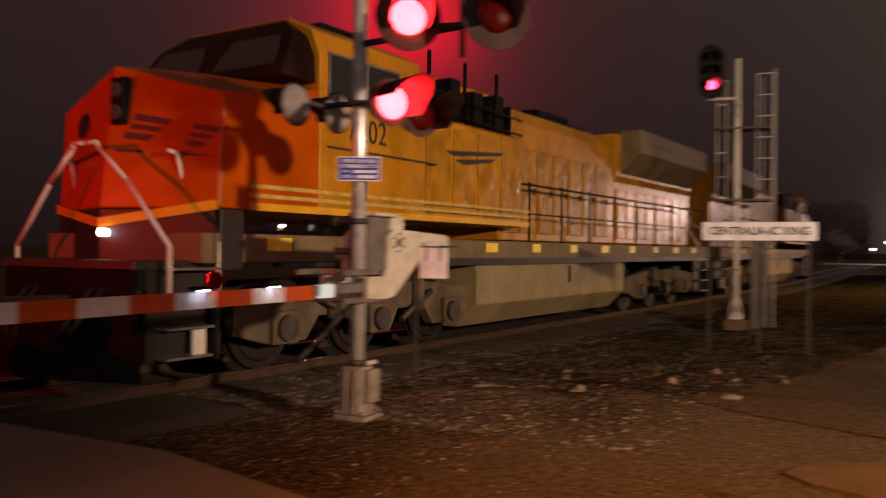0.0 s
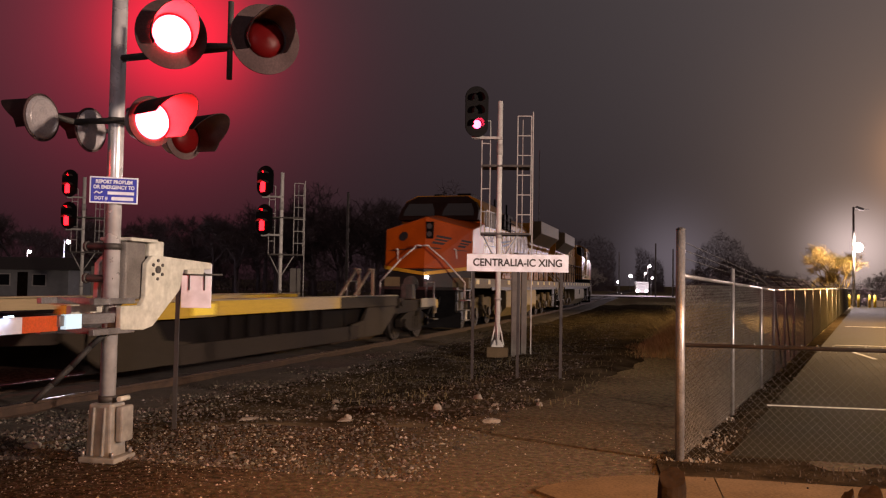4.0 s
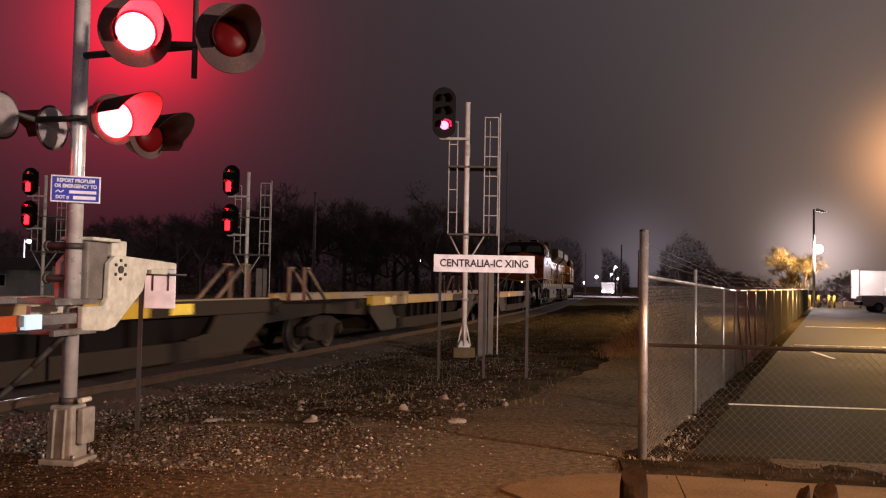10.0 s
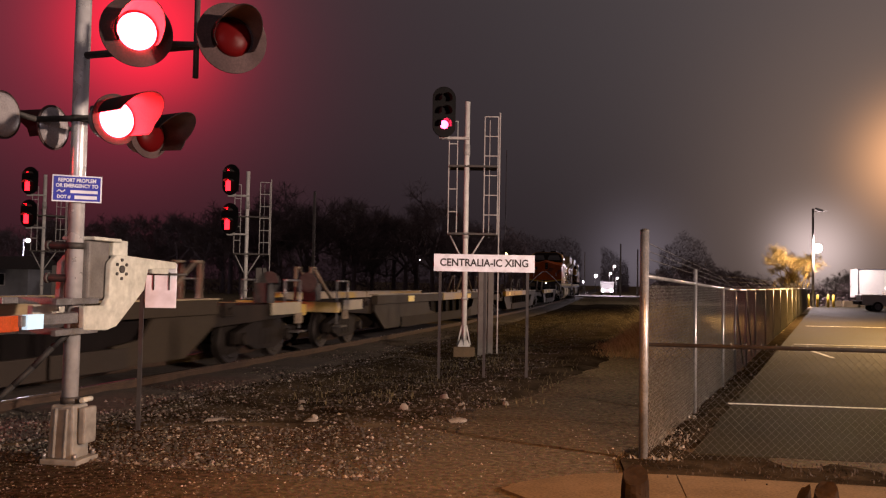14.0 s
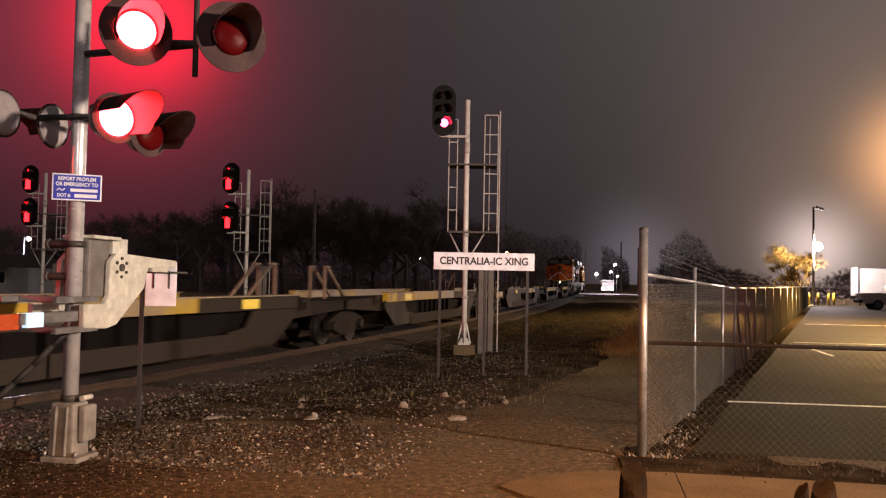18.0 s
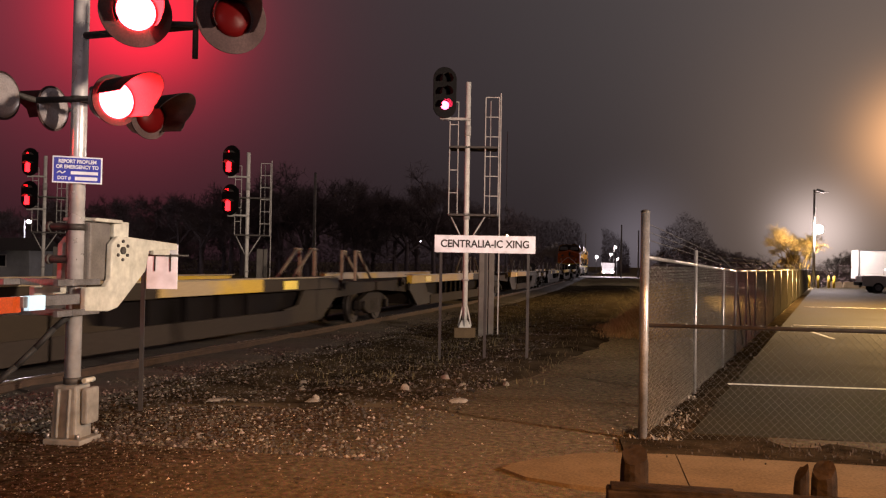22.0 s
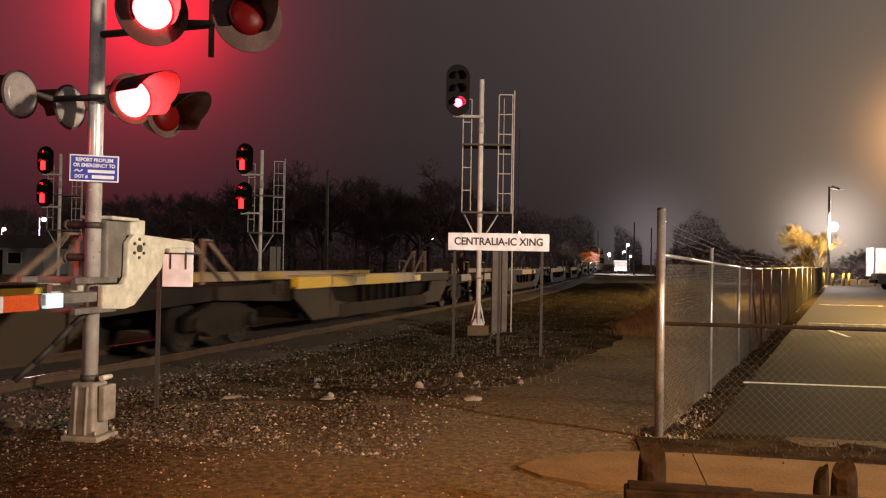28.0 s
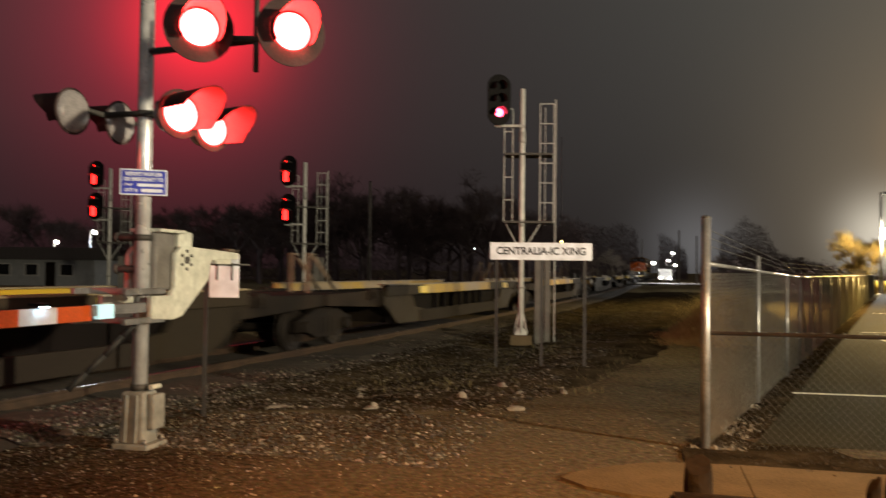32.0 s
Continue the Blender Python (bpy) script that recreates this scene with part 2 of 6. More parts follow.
DRYGRASS = mat("dry_grass", (0.62, 0.51, 0.20), 0.8, 0.0, 2, 0.5)
ROCK = mat("pale_rock", (0.22, 0.205, 0.185), 0.8, 0.0, 9, 0.4, bump=0.5)
LENSRED = glass("red_lens_dark", (0.07, 0.003, 0.003), 0.35)
LENSRED.node_tree.nodes["Principled BSDF"].inputs["Specular IOR Level"].default_value = 0.05
DARKGLASS = glass("dark_window_glass", (0.02, 0.022, 0.025), 0.04)
CROSSRED = glow("crossing_lamp_red", (1.0, 0.026, 0.026), 75.0)
SIGNALRED = glow("signal_lamp_red", (1.0, 0.04, 0.09), 22.0)
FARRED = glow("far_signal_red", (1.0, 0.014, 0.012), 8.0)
WHITELIGHT = glow("white_lamp", (1.0, 0.96, 0.88), 60.0)
SMALLWHITE = glow("small_white_lamp", (0.9, 0.97, 1.0), 12.0)
AMBERLIGHT = glow("amber_lamp", (1.0, 0.62, 0.22), 40.0)
ARMLIGHT = glow("arm_lamp_cool", (0.50, 0.82, 1.0), 30.0)


def ground_material():
    """Gravel and dirt: stones of several tones, a trodden paler lane, dark damp stains."""
    m = bpy.data.materials.new("gravel_ground")
    m.use_nodes = True
    n, l = m.node_tree.nodes, m.node_tree.links
    b = n["Principled BSDF"]
    tc = n.new("ShaderNodeTexCoord")
    vor = n.new("ShaderNodeTexVoronoi")
    vor.inputs["Scale"].default_value = 70
    l.new(tc.outputs["Object"], vor.inputs["Vector"])
    big = n.new("ShaderNodeTexNoise")
    big.inputs["Scale"].default_value, big.inputs["Detail"].default_value = 0.55, 7
    l.new(tc.outputs["Object"], big.inputs["Vector"])
    fine = n.new("ShaderNodeTexNoise")
    fine.inputs["Scale"].default_value, fine.inputs["Detail"].default_value = 14, 8
    l.new(tc.outputs["Object"], fine.inputs["Vector"])
    r1 = n.new("ShaderNodeValToRGB")
    l.new(fine.outputs["Fac"], r1.inputs[0])
    e = r1.color_ramp.elements
    e[0].position, e[0].color, e[1].position, e[1].color = 0.32, (0.024, 0.016, 0.010, 1), 0.74, (0.11, 0.070, 0.038, 1)
    r2 = n.new("ShaderNodeValToRGB")
    l.new(big.outputs["Fac"], r2.inputs[0])
    e = r2.color_ramp.elements
    e[0].position, e[0].color, e[1].position, e[1].color = 0.36, (0.55, 0.50, 0.47, 1), 0.64, (1.1, 1.05, 0.95, 1)
    mul = n.new("ShaderNodeMix")
    mul.data_type, mul.blend_type = "RGBA", "MULTIPLY"
    mul.inputs[0].default_value = 1
    l.new(r1.outputs[0], mul.inputs[6])
    l.new(r2.outputs[0], mul.inputs[7])
    # trodden lane along the fence, with a frayed edge
    xyz = n.new("ShaderNodeSeparateXYZ")
    l.new(tc.outputs["Object"], xyz.inputs[0])
    lean = n.new("ShaderNodeMath")
    lean.operation = "MULTIPLY_ADD"
    lean.inputs[1].default_value, lean.inputs[2].default_value = -0.262, 1.70
    l.new(xyz.outputs["Y"], lean.inputs[0])
    off = n.new("ShaderNodeMath")
    off.operation = "ADD"
    l.new(xyz.outputs["X"], off.inputs[0])
    l.new(lean.outputs[0], off.inputs[1])
    fray = n.new("ShaderNodeMath")
    fray.operation = "MULTIPLY_ADD"
    fray.inputs[1].default_value = 2.2
    l.new(big.outputs["Fac"], fray.inputs[0])
    l.new(off.outputs[0], fray.inputs[2])
    lane = n.new("ShaderNodeMapRange")
    lane.interpolation_type = "SMOOTHSTEP"
    lane.inputs["From Min"].default_value, lane.inputs["From Max"].default_value = -2.6, -0.9
    l.new(fray.outputs[0], lane.inputs["Value"])
    trod = n.new("ShaderNodeMix")
    trod.data_type = "RGBA"
    l.new(lane.outputs[0], trod.inputs[0])
    l.new(mul.outputs[2], trod.inputs[6])
    worn = n.new("ShaderNodeValToRGB")
    l.new(fine.outputs["Fac"], worn.inputs[0])
    e = worn.color_ramp.elements
    e[0].position, e[0].color, e[1].position, e[1].color = 0.3, (0.052, 0.041, 0.025, 1), 0.75, (0.125, 0.094, 0.055, 1)
    l.new(worn.outputs[0], trod.inputs[7])
    # matted dead grass further along the bank, paled in place of missing lamp light
    far = n.new("ShaderNodeMapRange")
    far.interpolation_type = "SMOOTHSTEP"
    far.inputs["From Min"].default_value, far.inputs["From Max"].default_value = 15.5, 20.5
    bend = n.new("ShaderNodeMath")
    bend.operation = "MULTIPLY_ADD"
    bend.inputs[1].default_value = 6.0
    l.new(big.outputs["Fac"], bend.inputs[0])
    l.new(xyz.outputs["Y"], bend.inputs[2])
    l.new(bend.outputs[0], far.inputs["Value"])
    paled_grass = n.new("ShaderNodeMix")
    paled_grass.data_type = "RGBA"
    l.new(far.outputs[0], paled_grass.inputs[0])
    l.new(trod.outputs[2], paled_grass.inputs[6])
    dead = n.new("ShaderNodeValToRGB")
    l.new(fine.outputs["Fac"], dead.inputs[0])
    e = dead.color_ramp.elements
    e[0].position, e[0].color, e[1].position, e[1].color = 0.3, (0.085, 0.066, 0.030, 1), 0.75, (0.24, 0.19, 0.085, 1)
    l.new(dead.outputs[0], paled_grass.inputs[7])
    mul = paled_grass
    stones = n.new("ShaderNodeMix")
    stones.data_type, stones.blend_type = "RGBA", "OVERLAY"
    stones.inputs[0].default_value = 0.28
    l.new(mul.outputs[2], stones.inputs[6])
    l.new(vor.outputs["Color"], stones.inputs[7])
    hue = n.new("ShaderNodeHueSaturation")
    hue.inputs["Saturation"].default_value = 0.75
    l.new(stones.outputs[2], hue.inputs["Color"])
    l.new(hue.outputs[0], b.inputs["Base Color"])
    b.inputs["Roughness"].default_value = 0.82
    bp = n.new("ShaderNodeBump")
    bp.inputs["Strength"].default_value, bp.inputs["Distance"].default_value = 0.35, 0.02
    l.new(vor.outputs["Distance"], bp.inputs["Height"])
    bp.invert = True
    b2 = n.new("ShaderNodeBump")
    b2.inputs["Strength"].default_value, b2.inputs["Distance"].default_value = 0.6, 0.03
    l.new(fine.outputs["Fac"], b2.inputs["Height"])
    l.new(bp.outputs[0], b2.inputs["Normal"])
    l.new(b2.outputs[0], b.inputs["Normal"])
    return m


GROUND = ground_material()
for m, gloss in ((GROUND, 0.0), (ASPHALT, 0.04), (ORANGE, 0.28), (NOSELIT, 0.25), (BROW, 0.1), (TRUCKDARK, 0.15), (WELLSIDE, 0.15), (WELLSHADE, 0.1), (WELLDUST, 0.15), (WELLTAN, 0.2), (WOOD, 0.1), (CONCRETE, 0.0)):
    m.node_tree.nodes["Principled BSDF"].inputs["Specular IOR Level"].default_value = gloss


# ---- mesh building ----
class Shape:
    """Collects simple solids into one mesh."""

    def __init__(self):
        self.v, self.f, self.s, self.k = [], [], [], []
        self.index = 0

    def add(self, verts, faces, smooth=False):
        o = len(self.v)
        self.v += [tuple(p) for p in verts]
        self.f += [tuple(i + o for i in q) for q in faces]
        self.s += [smooth] * len(faces)
        self.k += [self.index] * len(faces)
        return self

    def box(self, c, s, turn=None):
        x, y, z = (a / 2 for a in s)
        p = [Vector(q) for q in ((-x, -y, -z), (x, -y, -z), (x, y, -z), (-x, y, -z), (-x, -y, z), (x, -y, z), (x, y, z), (-x, y, z))]
        if turn:
            e = Euler([radians(a) for a in turn])
            for q in p:
                q.rotate(e)
        return self.add([q + Vector(c) for q in p], ((0, 3, 2, 1), (4, 5, 6, 7), (0, 1, 5, 4), (1, 2, 6, 5), (2, 3, 7, 6), (3, 0, 4, 7)))

    def cyl(self, a, b, r, r2=None, n=12, caps=True):
        a, b = Vector(a), Vector(b)
        d = (b - a).normalized()
        u = d.orthogonal().normalized()
        w = d.cross(u)
        r2 = r if r2 is None else r2
        ring = [(math.cos(2 * math.pi * i / n), math.sin(2 * math.pi * i / n)) for i in range(n)]
        v = [a + u * (c * r) + w * (s * r) for c, s in ring] + [b + u * (c * r2) + w * (s * r2) for c, s in ring]
        self.add(v, [(i, (i + 1) % n, n + (i + 1) % n, n + i) for i in range(n)], n > 5)
        if caps:
            o = len(self.v) - 2 * n
            self.f += [tuple(o + i for i in reversed(range(n))), tuple(o + n + i for i in range(n))]
            self.s += [False, False]
            self.k += [self.index] * 2
        return self

    def tube(self, pts, r, n=8):
        for a, b in zip(pts, pts[1:]):
            self.cyl(a, b, r, n=n)
        return self

    def prism(self, poly, axis, a, b):
        """A flat outline pushed from a to b along an axis; poly in the other two axes, in order."""
        def put(p, h):
            return {"x": (h, p[0], p[1]), "y": (p[0], h, p[1]), "z": (p[0], p[1], h)}[axis]
        n = len(poly)
        v = [put(p, a) for p in poly] + [put(p, b) for p in poly]
        f = [(i, (i + 1) % n, n + (i + 1) % n, n + i) for i in range(n)]
        return self.add(v, f + [tuple(reversed(range(n))), tuple(range(n, 2 * n))])

    def ball(self, c, r, n=8, squash=1.0):
        v, f = [], []
        m = n // 2
        for j in range(m + 1):
            th = math.pi * j / m
            for i in range(n):
                ph = 2 * math.pi * i / n
                v.append((c[0] + r * math.sin(th) * math.cos(ph), c[1] + r * math.sin(th) * math.sin(ph), c[2] + r * squash * math.cos(th)))
        for j in range(m):
            for i in range(n):
                f.append((j * n + i, (j + 1) * n + i, (j + 1) * n + (i + 1) % n, j * n + (i + 1) % n))
        return self.add(v, f, True)

    def mesh(self, name, *materials):
        me = bpy.data.meshes.new(name)
        me.from_pydata(self.v, [], self.f)
        me.polygons.foreach_set("use_smooth", self.s)
        for m in materials:
            me.materials.append(m)
        if len(materials) > 1:
            me.polygons.foreach_set("material_index", self.k)
        bm = bmesh.new()
        bm.from_mesh(me)
        bmesh.ops.recalc_face_normals(bm, faces=bm.faces)
        bm.to_mesh(me)
        bm.free()
        return me


def part(name, shape, material, parent, label="", bevel=0.0, at=None):
    """One mesh object under a thing or under a part."""
    mats = material if isinstance(material, tuple) else (material,)
    ob = new(name, shape.mesh(name, *mats))
    ob.parent = parent
    if at:
        ob.location = at
    if bevel:
        mod = ob.modifiers.new("edge", "BEVEL")
        mod.width, mod.segments, mod.limit_method = bevel, 2, "ANGLE"
    return tagged(ob, label)


def thing(name, label, category, group="", at=(0, 0, 0), turn=0.0, kind=""):
    """An empty at a thing's base, for its parts."""
    ob = new(name)
    ob.empty_display_size = 0.2
    ob.matrix_basis = pose(*at, 0, 0, turn)
    return tagged(ob, label, category, group, kind)


def solid(name, shape, material, label, category="", group="", at=(0, 0, 0), turn=0.0, kind="", bevel=0.0):
    """A thing of one mesh."""
    ob = part(name, shape, material, None, "", bevel)
    ob.matrix_basis = pose(*at, 0, 0, turn)
    return tagged(ob, label, category, group, kind)


def words(name, text, size, material, parent, place, turn, label="", wide=1.0, bold=0.0):
    """Flat lettering of Blender's own font, as a mesh."""
    cu = bpy.data.curves.new(name, "FONT")
    cu.body, cu.size, cu.align_x, cu.align_y, cu.extrude = text, size, "CENTER", "CENTER", 0.002
    cu.offset = bold
    ob = bpy.data.objects.new(name, cu)
    scene.collection.objects.link(ob)
    me = bpy.data.meshes.new_from_object(ob.evaluated_get(bpy.context.evaluated_depsgraph_get()))
    bpy.data.objects.remove(ob)
    me.materials.clear()
    me.materials.append(material)
    t = new(name, me)
    t.parent = parent
    t.matrix_basis = pose(*place, *turn) @ Matrix.Diagonal((wide, 1, 1, 1))
    return tagged(t, label)


# ---- the line of the track ----
TRACK_X, SLOPE_NEAR, SLOPE_FAR = -7.85, 0.0939, 0.0231
SPEED, GAIN = 4.886, 0.0049


def line_x(y):
    """The track's middle: straight by the crossing, bending to the left over sixty metres."""
    u = min(max(y - 10.0, 0.0), 60.0)
    k = (SLOPE_FAR - SLOPE_NEAR) / 60.0
    return TRACK_X + SLOPE_NEAR * (min(y, 10.0) - 10.0) + SLOPE_NEAR * u + k * u * u / 2 + SLOPE_FAR * max(y - 70.0, 0.0)


def rail_z(y):
    return 0.15 - 0.0004 * min(max(y, -20), 180)


def on_track(y, half=0.0):
    """The pose of a vehicle whose middle is at y, resting on the line at y - half and y + half."""
    a = Vector((line_x(y - half), y - half, rail_z(y - half)))
    b = Vector((line_x(y + half), y + half, rail_z(y + half)))
    d = b - a
    m = (a + b) / 2
    return pose(m.x, m.y, m.z, math.degrees(math.atan2(d.z, d.y)), 0, -math.degrees(math.atan2(d.x, d.y)))


def gone(t):
    """How far the train has gone at t seconds."""
    return SPEED * t + GAIN * t * t / 2


# ---- ground ----
def ground_height(x, y):
    near = max(0.0, 1 - math.hypot(x + 2, y - 12) / 60)
    side = x - line_x(y)
    h = 0.05 * near * (noise.noise((x * 0.35, y * 0.35, 0.3)) + 0.5 * noise.noise((x * 1.3, y * 1.3, 2.0)))
    # shallow ditch beside the ballast, then the bed itself
    h -= 0.16 * math.exp(-((side - 3.6) / 0.9) ** 2) * min(max((y - 8.5) / 4, 0), 1)
    h -= 0.10 * math.exp(-((side) / 2.6) ** 4)
    return h


def graded(points, near, far, grow=1.35):
    """Grid lines: close steps between two bounds, widening to the horizon outside them."""
    lo, hi, step = points
    xs = list(np.arange(lo, hi + 1e-6, step))
    a, s = xs[-1], step
    while a < far:
        s *= grow
        a += s
        xs.append(a)
    a, s = xs[0], step
    while a > near:
        s *= grow
        a -= s
        xs.insert(0, a)
    return xs


def build_ground():
    xs, ys = graded((-14, 12, 0.22), -2500, 2500), graded((2, 34, 0.22), -2500, 3500)
    v = [(x, y, ground_height(x, y)) for y in ys for x in xs]
    w = len(xs)
    f = [(j * w + i, j * w + i + 1, (j + 1) * w + i + 1, (j + 1) * w + i) for j in range(len(ys) - 1) for i in range(w - 1)]
    s = Shape().add(v, f, True)
    solid("ground", s, GROUND, "brown gravel and damp dirt ground", "ground", kind="structure")


build_ground()
EDGE_LINE = ((6.2, -7.2), (7.6, -6.0), (8.7, -4.9), (9.15, -4.0), (9.3, -3.0), (9.6, -2.1), (11.2, -1.35), (13.5, -0.75), (16, -0.15), (18.5, 0.35), (22, 0.75), (28, 1.6), (40, 4.2), (60, 9.0), (78, 13.5))


def edge_x(y):
    """Where the dark cinder bank ends and the trodden ground begins."""
    for (ya, xa), (yb, xb) in zip(EDGE_LINE, EDGE_LINE[1:]):
        if y <= yb:
            return xa + (xb - xa) * (y - ya) / (yb - ya)
    return EDGE_LINE[-1][1]


def strip(name, ys, x0, x1, lift, n, material, label, category):
    """Ground cover between two lines, with an uneven edge, following the ground."""
    v, f = [], []
    for j, y in enumerate(ys):
        a, b = x0(y) , x1(y)
        a += 0.25 * noise.noise((y * 1.1, 3.0, 0)) + 0.1 * noise.noise((y * 4.3, 3.0, 0))
        b += 0.25 * noise.noise((y * 1.1, 9.0, 0)) + 0.1 * noise.noise((y * 4.3, 9.0, 0))
        for i in range(n + 1):
            x = a + (b - a) * i / n
            edge = min(i, n - i, 2) / 2 * min(j, 5) / 5
            v.append((x, y, ground_height(x, y) - 0.015 + (lift(x, y) + 0.015) * edge))
    for j in range(len(ys) - 1):
        for i in range(n):
            f.append((j * (n + 1) + i, j * (n + 1) + i + 1, (j + 1) * (n + 1) + i + 1, (j + 1) * (n + 1) + i))
    solid(name, Shape().add(v, f, True), material, label, category, kind="structure")


CINDER = mat("dark_cinder_bank", (0.062, 0.050, 0.034), 0.9, 0, 1.4, 0.6, (0.022, 0.017, 0.012), 1.0, 22)


CINDER.node_tree.nodes["Principled BSDF"].inputs["Specular IOR Level"].default_value = 0.0


def bank_lift(x, y):
    """How far the uneven cinder bank stands over the ground."""
    return 0.03 + 0.10 * max(noise.noise((x * .9, y * .9, 4.0)), 0) * min(max((y - 9) / 2, 0), 1)


bank_ys = list(np.arange(6.2, 34, 0.3)) + list(np.arange(34, 78, 2.0))
strip("cinder_bank", bank_ys, lambda y: line_x(y) + 1.7, edge_x, bank_lift, 26, CINDER, "dark cinder bank beside the track", "bank")
verge_soil = mat("dark_verge_soil", (0.042, 0.032, 0.021), 0.95, 0, 2.5, 0.6, bump=1.0, fine=20)
verge_soil.node_tree.nodes["Principled BSDF"].inputs["Specular IOR Level"].default_value = 0.0
strip("fence_verge", list(np.arange(8.5, 60, 0.4)), lambda y: 0.50 + 0.262 * (y - 8.4) - 0.12, lambda y: 0.50 + 0.262 * (y - 8.4) + 0.55, lambda x, y: 0.03, 6, verge_soil, "dark soil verge under the fence", "verge")


def sheet(name, outline, z, thick, material, label, category):
    """A paved sheet with a real edge."""
    s = Shape().prism(outline, "z", z - thick, z)
    return solid(name, s, material, label, category, kind="structure")


def fence_x(y):
    return 0.50 + 0.262 * (y - 8.4)


sheet("pavement_verge", [(0.30, 7.78), (3.0, 7.75), (9.5, 7.74), (9.5, 8.73), (1.05, 8.73), (0.75, 9.2), (0.45, 8.9), (0.28, 8.3)], 0.026, 0.2, verge_soil, "dark soil verge behind the pavement", "verge")
LOT = sheet("parking_lot", [(fence_x(8.7) + 0.42, 8.75), (60, 8.75), (60, 110), (fence_x(110) + 0.42, 110)], 0.035, 0.3, ASPHALT, "damp dark asphalt car park with worn white bay lines", "parking lot")
sheet("road", [(-60, -7.5), (40, -7.5), (40, 3.9), (-1.5, 3.9), (-3.6, 4.5), (-5.2, 4.9), (-60, 4.9)], 0.055, 0.3, mat("road_concrete", (0.20, 0.17, 0.14), 0.7, 0, 0.9, 0.4, bump=0.3, fine=50), "pale worn road across the railway track", "road")
for pts in ([(-0.72, 6.86), (-0.50, 6.62), (-0.15, 6.48), (0.745, 6.35), (0.745, 7.74), (0.2, 7.68), (-0.12, 7.55), (-0.40, 7.30), (-0.60, 7.12)], [(0.755, 6.35), (2.9, 6.3), (2.9, 7.72), (0.755, 7.74)], [(2.915, 6.3), (5.2, 6.3), (5.2, 7.7), (2.915, 7.72)], [(5.215, 6.3), (8.5, 6.3), (8.5, 7.7), (5.215, 7.7)]):
    sheet("pavement", pts, 0.028, 0.25, CONCRETE, "pale concrete pavement slab with a dirt-filled joint", "pavement")


sheet("far_road", [(-70, 118), (11, 123), (11, 143), (-70, 140)], 0.10, 0.3, mat("road_concrete", (0.20, 0.17, 0.14)), "pale worn road over the far crossing", "road")


def bay_line(a, b, width=0.1):
    a, b = Vector(a), Vector(b)
    d = (b - a).normalized()
    n = Vector((-d.y, d.x)) * width / 2
    s = Shape().prism([tuple(a - n), tuple(b - n), tuple(b + n), tuple(a + n)], "z", 0.030, 0.039)
    solid("bay_line", s, PAINTLINE, "worn white painted parking bay line", "road marking", "bay lines", kind="structure")


for a, b in (((1.95, 12.6), (9.5, 12.95)), ((5.86, 24.2), (5.80, 21.7)), ((6.0, 26.6), (8.6, 26.7)), ((9.5, 40), (14, 40.3))):
    bay_line(a, b)

# ---- the railway track ----
track = thing("railway_track", "single railway track on dark ballast", "railway track", kind="structure")


def rail_part(off):
    prof = [(-0.068, -0.17), (0.068, -0.17), (0.068, -0.155), (0.012, -0.13), (0.012, -0.045), (0.036, -0.035), (0.036, -0.004), (0.028, 0), (-0.028, 0), (-0.036, -0.004), (-0.036, -0.035), (-0.012, -0.045), (-0.012, -0.13), (-0.068, -0.155)]
    ys = list(np.arange(-30, 90, 2.5)) + list(np.arange(90, 420, 15))
    s = Shape()
    n = len(prof)
    v = [(line_x(y) + off + p[0], y, rail_z(y) + p[1]) for y in ys for p in prof]
    for j in range(len(ys) - 1):
        for i in range(n):
            s.f.append((j * n + i, j * n + (i + 1) % n, (j + 1) * n + (i + 1) % n, (j + 1) * n + i))
            s.s.append(False)
            s.k.append(0 if prof[i][1] > -0.01 and prof[(i + 1) % n][1] > -0.01 else 1)
    s.v = v
    return part("rail", s, (RAILTOP, RUST), track, "rusty steel rail with a polished head")


rail_part(-0.7525)
rail_part(0.7525)


def build_ballast():
    rnd = random.Random(5)
    prof = [(-3.3, -0.42), (-1.9, -0.05), (-0.8, -0.03), (0.0, -0.06), (0.8, -0.03), (1.9, -0.05), (3.1, -0.42)]
    ys = list(np.arange(-30, 60, 0.4)) + list(np.arange(60, 420, 6))
    v, f = [], []
    for y in ys:
        for a, b in prof:
            v.append((line_x(y) + a + rnd.uniform(-.06, .06), y, rail_z(y) + b - 0.10 + rnd.uniform(-.03, .03)))
    n = len(prof)
    for j in range(len(ys) - 1):
        for i in range(n - 1):
            f.append((j * n + i, j * n + i + 1, (j + 1) * n + i + 1, (j + 1) * n + i))
    s = Shape().add(v, f, False)
    part("ballast", s, mat("dark_ballast", (0.048, 0.038, 0.030), 0.95, 0, 9, 0.6, bump=1.0, fine=28), track, "dark crushed-stone ballast bed")


build_ballast()

# ---- rolling stock ----
MOVERS = []   # (thing, middle at the start, half of its wheelbase)
WHEELS = []   # (wheelset, place, radius)


